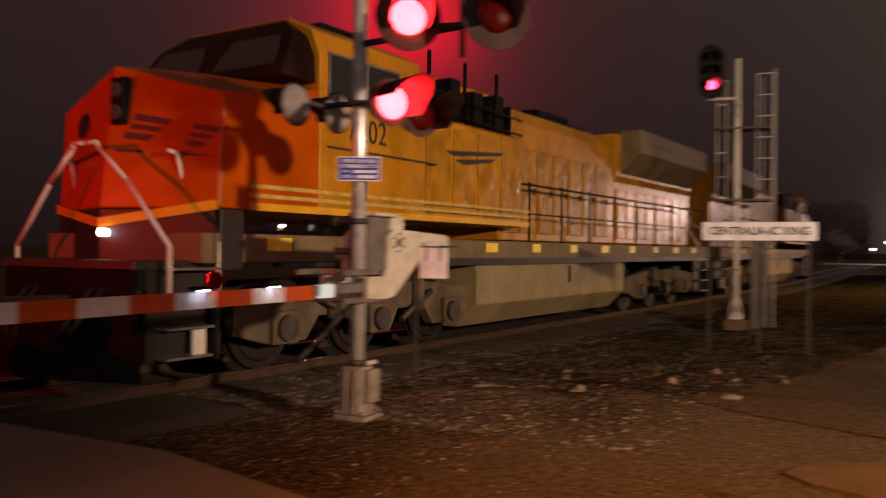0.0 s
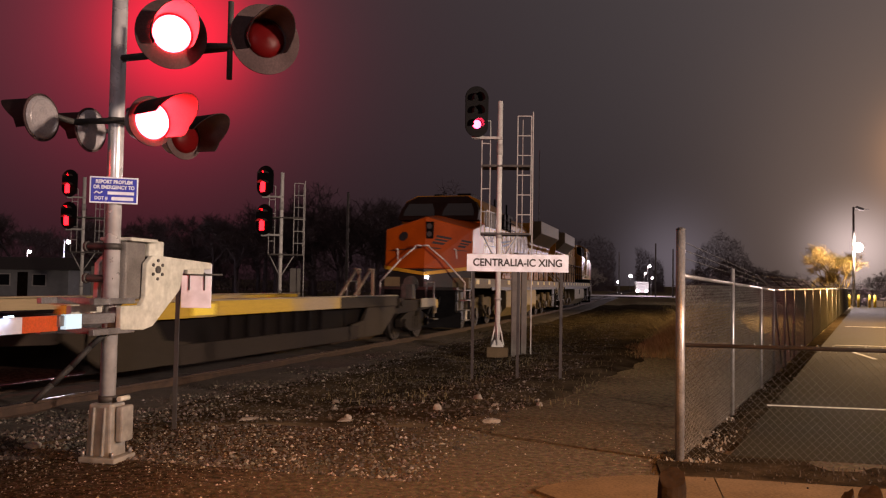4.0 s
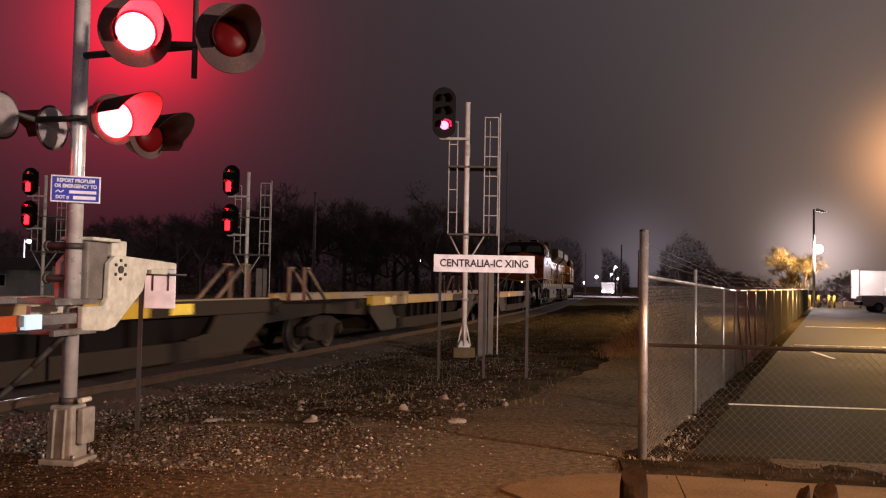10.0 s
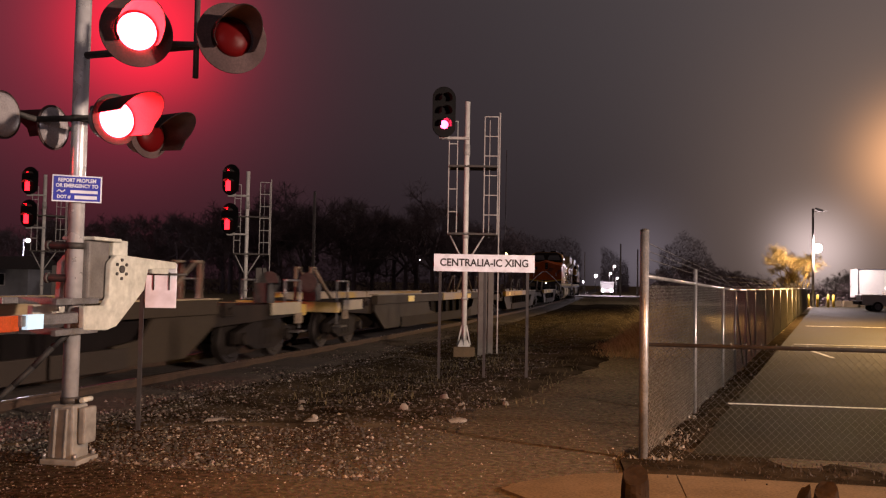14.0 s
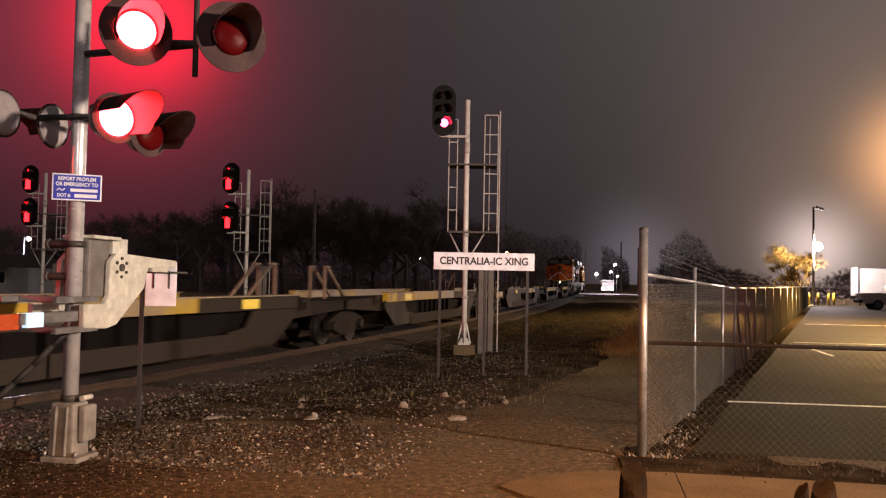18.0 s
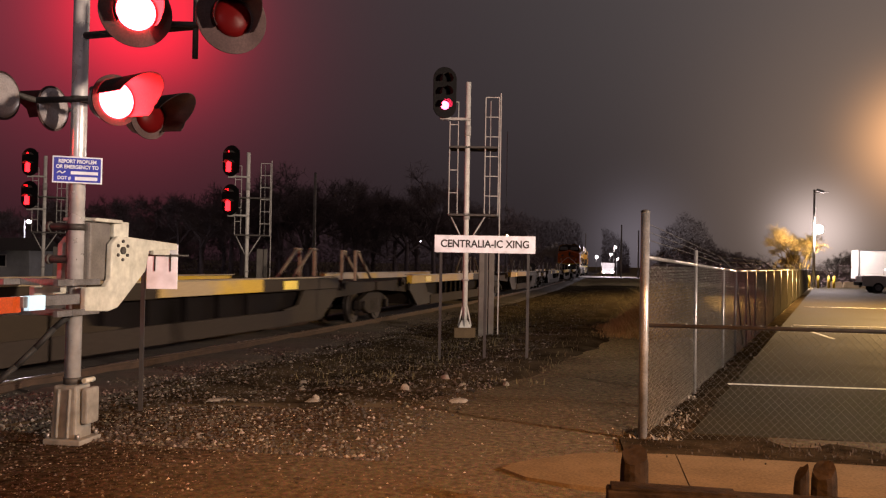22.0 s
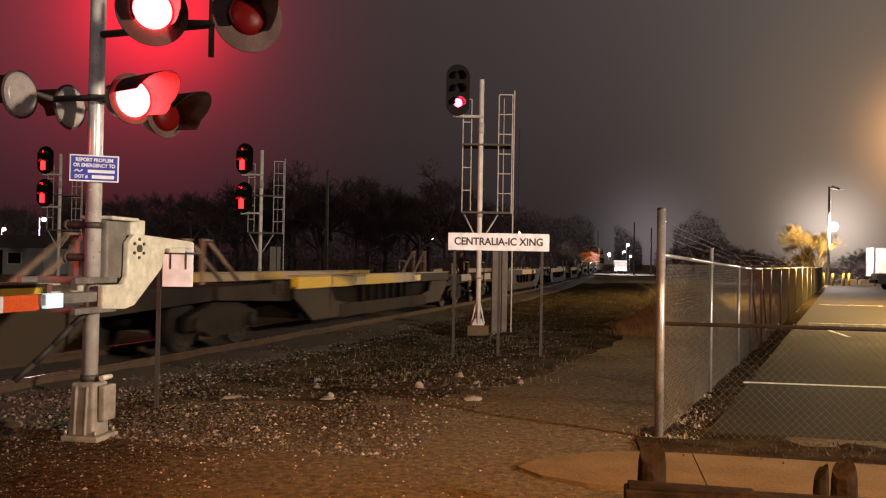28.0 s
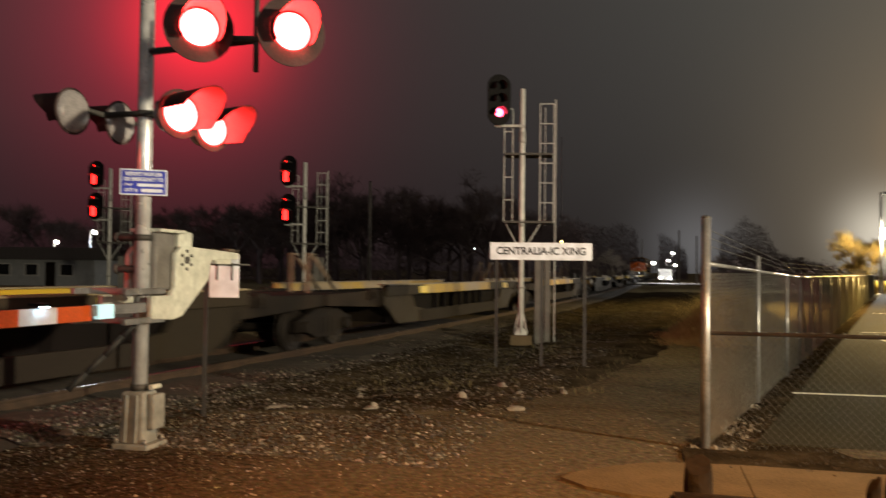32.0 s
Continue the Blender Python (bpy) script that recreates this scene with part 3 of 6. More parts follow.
def wheelset(parent, y, z, r, name="wheelset"):
    s = Shape()
    s.cyl((-0.95, 0, 0), (0.95, 0, 0), 0.09, n=10)
    for sx in (-1, 1):
        s.cyl((sx * 0.69, 0, 0), (sx * 0.72, 0, 0), r + 0.025, n=24)
        s.cyl((sx * 0.72, 0, 0), (sx * 0.83, 0, 0), r, n=24)
        s.cyl((sx * 0.83, 0, 0), (sx * 0.845, 0, 0), r * 0.82, r * 0.78, n=24)
        s.cyl((sx * 0.845, 0, 0), (sx * 0.90, 0, 0), r * 0.30, n=12)
        for k in range(5):
            a = 2 * math.pi * k / 5
            s.box((sx * 0.848, math.cos(a) * r * 0.55, math.sin(a) * r * 0.55), (0.02, 0.07, 0.07))
    ob = part(name, s, WHEEL, parent, "worn steel wheel pair on its axle", at=(0, y, z))
    WHEELS.append((ob, (0, y, z), r))
    return ob


def locomotive(middle, facing, label):
    """A wide-nosed six-axle diesel; its nose looks to -y before turning."""
    L = thing("diesel_locomotive", label, "locomotive", "locomotives")
    hw = 1.50
    # cab and nose
    nose = Shape()
    low = [(-1.5, -10.02, 2.0), (0, -10.46, 2.0), (1.5, -10.02, 2.0)]
    pts = [(-1.5, -9.95, 3.30), (0, -10.28, 3.70), (1.5, -9.95, 3.30)]
    top = [(-1.5, -8.35, 3.60), (0, -8.35, 3.92), (1.5, -8.35, 3.60)]
    back = [(-1.5, -8.35, 2.0), (0, -8.35, 2.0), (1.5, -8.35, 2.0)]
    nose.add(low + pts + top + back, ((0, 1, 4, 3), (1, 2, 5, 4), (3, 4, 7, 6), (4, 5, 8, 7), (2, 11, 8, 5), (0, 3, 6, 9), (0, 9, 10, 1), (1, 10, 11, 2), (6, 7, 10, 9), (7, 8, 11, 10)))
    part("nose", nose, NOSELIT, L, "broad faceted orange nose, red lamp light in its colour", 0.03)
    apron = Shape().prism([(-9.95, 1.30), (-9.95, 1.995), (-9.60, 1.995), (-9.60, 1.30)], "x", -1.47, 1.47)
    apron.prism([(-1.47, -10.03), (0, -10.47), (1.47, -10.03)], "z", 1.30, 1.995)
    part("nose_apron", apron, LOCOBLACK, L, "black lower nose panel", 0.01)
    for sx in (-1, 1):
        v = [(0, -10.50, 1.78), (sx * 1.50, -10.06, 1.98), (sx * 1.50, -10.06, 2.09), (0, -10.50, 1.89), (0, -10.46, 1.78), (sx * 1.50, -10.02, 1.98), (sx * 1.50, -10.02, 2.09), (0, -10.46, 1.89)]
        part("nose_stripe", Shape().add(v, ((0, 1, 2, 3), (4, 5, 6, 7), (3, 2, 6, 7), (0, 1, 5, 4))), LOCOYELLOW, L, "yellow nose stripe")
    cab = Shape()
    cab.prism([(-1.5, 2.0), (1.5, 2.0), (1.5, 4.05), (1.36, 4.40), (0.95, 4.60), (-0.95, 4.60), (-1.36, 4.40), (-1.5, 4.05)], "y", -8.35, -5.9)
    part("cab", cab, ORANGE, L, "orange driver's cab", 0.03)
    brow = Shape()
    rings = ((-8.98, 3.70, 1.42), (-8.80, 4.06, 1.40), (-8.62, 4.34, 1.26), (-8.40, 4.56, 0.92), (-8.20, 4.60, 0.86))
    bv = [(sx * w, y, z) for y, z, w in rings for sx in (-1, 1)] + [(sx * w, -8.30, z - 0.02) for y, z, w in rings for sx in (-1, 1)]
    bf = [(2 * k, 2 * k + 1, 2 * k + 3, 2 * k + 2) for k in range(4)] + [(10 + 2 * k, 12 + 2 * k, 13 + 2 * k, 11 + 2 * k) for k in range(4)]
    bf += [(2 * k, 2 * k + 2, 12 + 2 * k, 10 + 2 * k) for k in range(4)] + [(2 * k + 1, 11 + 2 * k, 13 + 2 * k, 2 * k + 3) for k in range(4)] + [(0, 10, 11, 1), (8, 9, 19, 18)]
    part("windscreen_surround", brow.add(bv, bf), BROW, L, "dark brown windscreen surround", 0.015)
    for sx in (-0.70, 0.70):
        s = Shape()
        s.add([(sx - .56, -8.925, 3.85), (sx + .56, -8.925, 3.85), (sx + .54, -8.835, 4.03), (sx - .54, -8.835, 4.03), (sx + .42, -8.665, 4.29), (sx - .42, -8.665, 4.29)], [(0, 1, 2, 3), (3, 2, 4, 5)])
        part("windscreen", s, DARKGLASS, L)
    for sx in (-1, 1):
        for y0, y1 in ((-8.17, -7.44), (-7.38, -6.67)):
            w = part("side_window", Shape().box((sx * 1.506, (y0 + y1) / 2, 3.80), (0.02, y1 - y0, 0.56)), DARKGLASS, L)
            fr = Shape()
            for a, b, c, d in ((y0 - .03, y0, 3.49, 4.11), (y1, y1 + .03, 3.49, 4.11), (y0, y1, 4.08, 4.11), (y0, y1, 3.49, 3.52)):
                fr.box((sx * 1.512, (a + b) / 2, (c + d) / 2), (0.04, b - a, d - c))
            part("window_frame", fr, STEEL, w)
        part("side_opening", Shape().box((sx * 1.503, -7.50, 2.42), (0.012, 0.28, 0.40)), BLACK, L)
        part("cab_seam", Shape().box((sx * 1.503, -6.9, 2.88), (0.012, 2.6, 0.03)), LOCOBLACK, L)
        # stripes along the sill
        for z, h in ((2.04, 0.09), (2.17, 0.05), (2.28, 0.05)):
            part("side_stripe", Shape().box((sx * 1.503, -6.0, z), (0.012, 7.1, h)), LOCOYELLOW if h > .06 else mat("pale_stripe", (0.6, 0.45, 0.12), 0.5), L)
    # equipment cabinet behind the cab, engine hood, radiator
    s = Shape().prism([(-1.42, 1.98), (1.42, 1.98), (1.42, 3.62), (1.05, 3.80), (1.0, 4.42), (-1.0, 4.42), (-1.05, 3.80), (-1.42, 3.62)], "y", -5.9, -2.6)
    part("equipment_cabinet", s, ORANGE, L, "orange equipment cabinet with dents and doors", 0.02)
    s = Shape().prism([(-0.93, 1.75), (0.93, 1.75), (0.93, 4.10), (0.75, 4.38), (-0.75, 4.38), (-0.93, 4.10)], "y", -2.6, 3.3)
    part("engine_hood", s, ORANGE, L, "orange engine hood with doors", 0.02)
    s = Shape().prism([(-0.93, 1.75), (0.93, 1.75), (0.93, 3.3), (1.0, 3.45), (1.0, 4.5), (-1.0, 4.5), (-1.0, 3.45), (-0.93, 3.3)], "y", 3.3, 9.7)
    part("radiator_compartment", s, ORANGE, L, "orange radiator compartment", 0.02)
    for sx in (-1, 1):
        w = Shape().prism([(0.98, 3.50), (1.52, 4.02), (1.52, 4.60), (0.98, 4.60)], "y", 3.6, 9.5)
        w.v = [(sx * x, y, z) for x, y, z in w.v]
        wing = part("radiator_wing", w, LOCOGREY, L, "grey overhanging radiator wing", 0.015)
        g = Shape()
        for k in range(9):
            g.box((sx * 1.26, 4.0 + k * 0.65, 4.605), (0.42, 0.5, 0.02))
        part("radiator_grille", g, BLACK, wing)
        # intake, silencer and black gear on the cabinet roof edge
        for k, (y, h) in enumerate(((-5.6, 0.62), (-4.8, 0.8), (-4.05, 0.6), (-3.3, 0.7))):
            part("roof_grille", Shape().box((sx * 1.16, y, 3.98), (0.34, 0.30, h)).box((sx * 1.22, y + .38, 3.9), (0.26, 0.05, 0.6)), BLACK, L, "black louvred grille", 0.01)
        part("grab_rail", Shape().tube([(sx * 1.47, -5.75, 4.05), (sx * 1.47, -2.7, 3.95)], 0.02).tube([(sx * 1.47, -5.75, 3.75), (sx * 1.47, -2.7, 3.68)], 0.02), BLACK, L)
        for k in range(7):
            d = part("hood_door", Shape().box((sx * 0.945, -2.2 + k * 0.78, 2.75), (0.03, 0.70, 1.7)), mat("door_orange", (0.46, 0.23, 0.025), 0.30, 0, 2, 0.45, bump=0.9, fine=3), L, "dusty hood door", 0.01)
            part("door_latch", Shape().box((sx * 0.972, -1.95 + k * 0.78, 2.75), (0.03, 0.05, 0.14)), DARKSTEEL, d)
        for k in range(8):
            part("radiator_door", Shape().box((sx * 0.945, 3.75 + k * 0.74, 2.5), (0.03, 0.64, 1.25)), ORANGE, L, "", 0.01)
        for k in range(4):
            part("cabinet_door", Shape().box((sx * 1.428, -5.45 + k * 0.8, 2.85), (0.02, 0.72, 1.35)), mat("dented_orange", (0.50, 0.24, 0.022), 0.26, 0, 2, 0.4, bump=1.0, fine=2.2), L, "", 0.012)
        # brand lettering as a plain swept shape
        sw = Shape()
        sw.prism([(-5.3, 3.14), (-3.3, 3.30), (-3.5, 3.22), (-5.0, 3.08)], "x", sx * 1.441, sx * 1.446)
        sw.prism([(-5.0, 3.02), (-3.6, 3.16), (-3.8, 3.08), (-4.7, 2.96)], "x", sx * 1.441, sx * 1.446)
        part("swept_emblem", sw, SIGNBLACK, L, "plain black swept emblem")
        words("road_number", "7202", 0.46, SIGNBLACK, L, (sx * 1.507, -7.35, 3.16), (90, 0, 90 if sx > 0 else -90), "black road number", 0.95)
    # letters of the nose emblem become plain slanted blocks on each facet
    def on_nose(sx, u, v, out=0.012):
        lo = Vector((0, -10.46, 2.0)).lerp(Vector((1.5, -10.02, 2.0)), u)
        hi = Vector((0, -10.28, 3.70)).lerp(Vector((1.5, -9.95, 3.30)), u)
        q = lo.lerp(hi, v) + Vector((0.34, -0.93, 0.1)) * out
        return Vector((q.x * sx, q.y, q.z))

    def facet_plate(name, sx, uv, label):
        m = len(uv)
        v = [on_nose(sx, *q) for q in uv] + [on_nose(sx, *q, -0.01) for q in uv]
        f = [tuple(range(m)), tuple(range(2 * m - 1, m - 1, -1))] + [(k, (k + 1) % m, m + (k + 1) % m, m + k) for k in range(m)]
        part(name, Shape().add(v, f), SIGNBLACK, L, label)
    for sx in (-1, 1):
        for u0 in (0.14, 0.56) if sx > 0 else ():
            for va, vb, a, b in ((0.50, 0.55, 0.0, 0.28), (0.575, 0.615, 0.05, 0.34), (0.64, 0.69, 0.08, 0.40)):
                facet_plate("nose_bar", sx, ((u0 + a, va), (u0 + b, va), (u0 + b + .03, vb), (u0 + a + .03, vb)), "plain black slanted bar of the nose emblem")
        ring = [(0.55 + 0.11 * math.cos(a), 0.72 + 0.10 * math.sin(a)) for a in [2 * math.pi * q / 14 for q in range(14)]]
        if sx < 0:
            facet_plate("nose_hatch", sx, ring, "dark round hatch in the nose")
        facet_plate("nose_sweep", sx, ((0.08, 0.40), (0.85, 0.425), (0.95, 0.445), (0.08, 0.425)), "plain black sweep under the emblem")
    # underframe and walkways
    part("underframe", Shape().box((0, 0, 1.55), (2.9, 20.4, 0.34)), LOCOGREY, L, "dusty grey side sill and walkway", 0.015)
    part("deck_edge", Shape().box((1.46, 1.0, 1.36), (0.06, 16.0, 0.12)).box((-1.46, 1.0, 1.36), (0.06, 16.0, 0.12)), LOCOBLACK, L)
    for sx in (-1, 1):
        for k in range(11):
            part("reflective_patch", Shape().box((sx * 1.455, -9.0 + k * 1.75, 1.60), (0.012, 0.34 if k % 3 else 0.42, 0.16)), REFLECT, L, "yellow reflective patch")
        hr = Shape()
        for k in range(9):
            y = -2.3 + k * 1.45
            hr.cyl((sx * 1.44, y, 1.7), (sx * 1.44, y, 2.85), 0.022, n=8)
        hr.tube([(sx * 1.44, -2.6, 2.80), (sx * 1.44, 9.6, 2.80)], 0.022)
        hr.tube([(sx * 1.44, -2.3, 2.25), (sx * 1.44, 9.3, 2.25)], 0.015)
        part("handrail", hr, BLACK, L, "black walkway handrail")
    # fuel tank, truck gear
    s = Shape().prism([(-1.42, 1.30), (1.42, 1.30), (1.46, 1.20), (1.46, 0.62), (1.05, 0.22), (-1.05, 0.22), (-1.46, 0.62), (-1.46, 1.20)], "y", -4.25, 2.7)
    part("fuel_tank", s, TANK, L, "dusty tan fuel tank", 0.03)
    part("tank_bracket", Shape().box((1.475, -0.5, 1.08), (0.03, 0.05, 0.34)).box((-1.475, -0.5, 1.08), (0.03, 0.05, 0.34)), BLACK, L)
    for cy in (-6.75, 6.35):
        fr = Shape()
        for sx in (-1, 1):
            fr.prism([(-2.75 + cy, 0.50), (-2.75 + cy, 0.92), (-1.2 + cy, 1.06), (1.2 + cy, 1.06), (2.75 + cy, 0.92), (2.75 + cy, 0.50), (2.2 + cy, 0.36), (1.5 + cy, 0.36), (1.25 + cy, 0.66), (0.55 + cy, 0.66), (0.35 + cy, 0.36), (-0.35 + cy, 0.36), (-0.55 + cy, 0.66), (-1.25 + cy, 0.66), (-1.5 + cy, 0.36), (-2.2 + cy, 0.36)], "x", sx * 1.05, sx * 1.22)
        fr.box((0, cy + 0.98, 0.80), (2.1, 0.3, 0.2))
        tr = part("truck", fr, LOCOTRUCK, L, "dusty three-axle truck frame", 0.015)
        for sx in (-1, 1):
            for wy in (-1.95, 0, 1.95):
                part("axle_box", Shape().box((sx * 1.24, cy + wy, 0.56), (0.12, 0.46, 0.42)), LOCOTRUCK, tr, "", 0.015)
                part("bearing_cap", Shape().cyl((sx * 1.29, cy + wy, 0.55), (sx * 1.37, cy + wy, 0.55), 0.17, n=14), DARKSTEEL, tr, "", 0.01)
            for wy in (-1.0, 1.0):
                part("spring", Shape().cyl((sx * 1.26, cy + wy, 0.62), (sx * 1.26, cy + wy, 1.15), 0.11, n=12), LOCOTRUCK, tr)
                part("damper", Shape().cyl((sx * 1.31, cy + wy * 1.3, 0.9), (sx * 1.31, cy + wy * 0.5, 0.5), 0.05, n=8), DARKSTEEL, tr)
        for wy in (-1.95, 0, 1.95):
            wheelset(tr, cy + wy, 0.535, 0.535)
    # ends: pilot, steps, coupler, rails
    for e, y0 in ((-1, 10.90), (1, 10.25)):
        part("end_deck", Shape().box((0, e * (y0 - 0.62), 1.36), (2.5, 1.3, 0.10)), LOCOBLACK, L, "", 0.01)
        pl = Shape().prism([(-1.2, 0.28), (1.2, 0.28), (1.2, 1.40), (-1.2, 1.40)], "y", e * (y0 - 0.08), e * y0)
        part("pilot", pl, BLACK, L, "black pilot plate", 0.01)
        plow = Shape()
        plow.add([(-1.4, e * (y0 + .05), 0.14), (0, e * (y0 + .5), 0.14), (1.4, e * (y0 + .05), 0.14), (1.4, e * (y0 + .02), 0.62), (0, e * (y0 + .2), 0.62), (-1.4, e * (y0 + .02), 0.62)], [(0, 1, 4, 5), (1, 2, 3, 4), (5, 4, 1, 0), (4, 3, 2, 1)])
        part("plough", plow, BLACK, L, "black snow plough")
        part("coupler", Shape().box((0, e * (y0 + .4), 0.88), (0.22, 0.95, 0.26)).box((0.05, e * (y0 + .83), 0.88), (0.38, 0.30, 0.30)), RUST, L, "", 0.02)
        for k in (-0.7, -0.5, 0.5, 0.7):
            part("air_hose", Shape().tube([(k, e * y0, 1.1), (k, e * (y0 + .22), 0.85), (k * .8, e * (y0 + .35), 0.55)], 0.022, 6), RUBBER, L, "black air hose")
        for sx in (-1, 1):
            for k, z in enumerate((0.36, 0.68, 1.0, 1.32)):
                st = part("step", Shape().box((sx * 1.30, e * (y0 - 0.55 - 0.03 * k), z), (0.32, 0.62, 0.03)), STEEL, L, "pale worn step tread", 0.004)
            part("step_plate", Shape().box((sx * 1.36, e * (y0 - 0.74), 0.53), (0.03, 0.18, 0.32)), WHITE, L, "white painted step plate")
            part("step_side", Shape().box((sx * 1.40, e * (y0 - 0.95), 0.85), (0.10, 0.04, 1.1)).box((sx * 1.20, e * (y0 - 0.55), 0.85), (0.03, 0.8, 1.1)), LOCOBLACK, L)
            rl = Shape().tube([(sx * 1.43, e * (y0 - .95), 1.05), (sx * 1.43, e * (y0 - .95), 1.62), (sx * 1.02, e * (y0 - .80), 2.24), (sx * 1.0, e * (y0 - .72), 2.62), (sx * 0.98, e * (y0 - .6), 2.64)], 0.026)
            part("end_handrail", rl, WHITE, L, "white end handrail")
            rl = Shape().tube([(sx * 1.43, e * (y0 - .28), 1.05), (sx * 1.43, e * (y0 - .28), 1.56), (sx * 0.72, e * (y0 - .26), 2.30), (sx * 0.24, e * (y0 - .24), 2.68), (sx * 0.22, e * (y0 - .24), 2.74), (sx * 0.02, e * (y0 - .24), 2.74)], 0.026)
            part("pilot_handrail", rl, WHITE, L, "white pilot handrail")
    part("ditch_light", Shape().cyl((0.12, -10.46, 1.72), (0.12, -10.54, 1.72), 0.05, n=16), SMALLWHITE, L, "lit white marker lamp")
    hb = Shape().box((0.14, -10.26, 3.26), (0.24, 0.20, 0.56))
    head = part("headlight_box", hb, BLACK, L, "black headlight box", 0.02)
    for z in (3.13, 3.39):
        part("headlight", Shape().cyl((0.14, -10.36, z), (0.14, -10.38, z), 0.09, n=18), glass("clear_lens", (0.07, 0.07, 0.07), 0.1), head)
    for place, size, what in (((0, 0.6, 4.5), (1.1, 1.6, 0.26), "exhaust_stack"), ((0, 2.4, 4.48), (0.7, 0.9, 0.2), "roof_box"), ((0.55, -7.1, 4.68), (0.5, 0.9, 0.16), "air_conditioner"), ((-0.4, -7.4, 4.66), (0.3, 0.5, 0.14), "antenna_box")):
        part(what, Shape().box(place, size), BLACK, L, "", 0.03)
    for y, x in ((-5.4, 1.2), (-4.3, 1.2), (-3.2, 1.2)):
        part("roof_post", Shape().cyl((x, y, 4.0), (x, y, 4.75), 0.035, n=8), BLACK, L)
    if facing < 0:
        for o in L.children:
            o.matrix_basis = pose(0, 0, 0, 0, 0, 180) @ o.matrix_basis
    MOVERS.append((L, middle, 6.5))
    return L


locomotive(17.1, 1, "orange diesel locomotive with black and yellow trim, dusty")
locomotive(38.9, -1, "leading orange diesel locomotive with black trim, dusty")
for name in ("door_orange", "dented_orange"):
    for node in MATS[name].node_tree.nodes:
        if node.bl_idname == "ShaderNodeBump":
            node.inputs["Distance"].default_value = 0.035
    MATS[name].node_tree.nodes["Principled BSDF"].inputs["Specular IOR Level"].default_value = 0.12


PALE = mat("pale_worn_brace", (0.22, 0.17, 0.12), 0.6, 0, 4, 0.4)
EDGE = mat("pale_flange_edge", (0.36, 0.30, 0.18), 0.5, 0.1, 1.2, 0.5)


def well_unit(front, w0, w1, rear, trucks, ends, number):
    """One platform of a three-part well car: the well lies between w0 and w1, the platforms reach front and rear."""
    mid = (front + rear) / 2
    U = thing("well_car", "empty container well car, dusty tan darkened, with worn yellow sill", "freight wagon", "well cars")
    a, b = w1 - mid, w0 - mid
    rnd = random.Random(number)
    for sx in (-1, 1):
        # deep plates at both ends of the well, recessed sheet between a top and a bottom sill
        for y0, e in ((b, -1), (a, 1)):
            lg = 5.2 if e > 0 and number % 3 == 2 else 1.7
            pl = Shape().prism([(y0, 1.0), (y0, 0.78), (y0 + e * 0.85, 0.30), (y0 + e * (lg + 0.9), 0.30), (y0 + e * (lg + 0.9), 0.60), (y0 + e * (lg + 0.3), 0.66), (y0 + e * lg, 1.0)], "x", sx * 1.33, sx * 1.385)
            part("end_plate", pl, WELLTAN, U, "dusty tan side plate with a sloping end, darkened")
        part("side_sheet", Shape().box((sx * 1.20, (a + b) / 2, 0.66), (0.03, b - a - 1.2, 0.72)), WELLSHADE, U, "recessed side sheet, its shade painted in")
        cuts = [a, a + (6.9 if number % 3 == 2 else rnd.uniform(2.4, 3.4)), b - rnd.uniform(3.2, 3.8), b]
        for j in range(3):
            z = 1.08 + (0.012 if j == 1 else 0)
            part("top_sill", Shape().box((sx * 1.37, (cuts[j] + cuts[j + 1]) / 2, z), (0.16 + 0.02 * (j == 1), cuts[j + 1] - cuts[j] - 0.02, 0.24)), WELLTAN if sx > 0 and (j == 2 or j == 0 and number % 3 == 2 or number == 7 and j == 0 or number == 8) else SILL, U, "worn top sill", 0.012)
        part("sill_flange", Shape().box((sx * 1.345, (a + b) / 2, 1.218), (0.24, b - a, 0.025)), EDGE, U, "pale top flange")
        part("bottom_sill", Shape().box((sx * 1.36, (a + b) / 2, 0.42), (0.10, b - a - 4.6, 0.30)), WELLDUST, U, "dusty bottom sill, darkened", 0.012)
        for k in range(7):
            y = a + 3.9 + (b - a - 7.8) * k / 6
            part("side_rib", Shape().box((sx * 1.26, y, 0.72), (0.10, 0.12, 0.48)), WELLSHADE, U, "pressed side rib")
        for (y0, y1) in ((a, rear - mid), (b, front - mid)):
            e = 1 if y1 > y0 else -1
            es = Shape().prism([(y0 - e * 0.3, 0.80), (y0, 0.72), (y1, 0.84), (y1, 1.06), (y0 - e * 0.1, 1.10)], "x", sx * 1.16, sx * 1.28)
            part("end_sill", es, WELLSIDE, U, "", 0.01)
            br = Shape().tube([(sx * 0.20, y0 + e * 0.10, 1.10), (sx * 0.20, y0 + e * 1.20, 1.84)], 0.040, 8)
            part("guide_brace", br, PALE, U, "pale slanting guide brace")
            br = Shape().box((sx * 0.20, y0 + e * 1.42, 1.44), (0.07, 0.05, 0.84))
            part("guide_post", br, PALE, U, "pale upright guide post")
            part("guide_pad", Shape().box((sx * 0.20, y0 + e * 1.31, 1.87), (0.10, 0.26, 0.05)), PALE, U, "", 0.01)
            if rnd.random() < 0.8:
                part("sill_patch", Shape().box((sx * 1.459, y0 - e * rnd.uniform(1.2, 4.0), 1.08), (0.012, 0.6, 0.17)), REFLECT, U, "yellow reflective patch")
            part("bracket", Shape().box((sx * 1.30, y0 + e * 0.55, 1.02), (0.10, 0.34, 0.24)).cyl((sx * 1.36, y0 + e * 0.55, 1.0), (sx * 1.39, y0 + e * 0.55, 1.0), 0.07, n=10), WELLSIDE, U, "", 0.01)
    for k in range(5):
        y = a + 1.5 + (b - a - 3.0) * k / 4
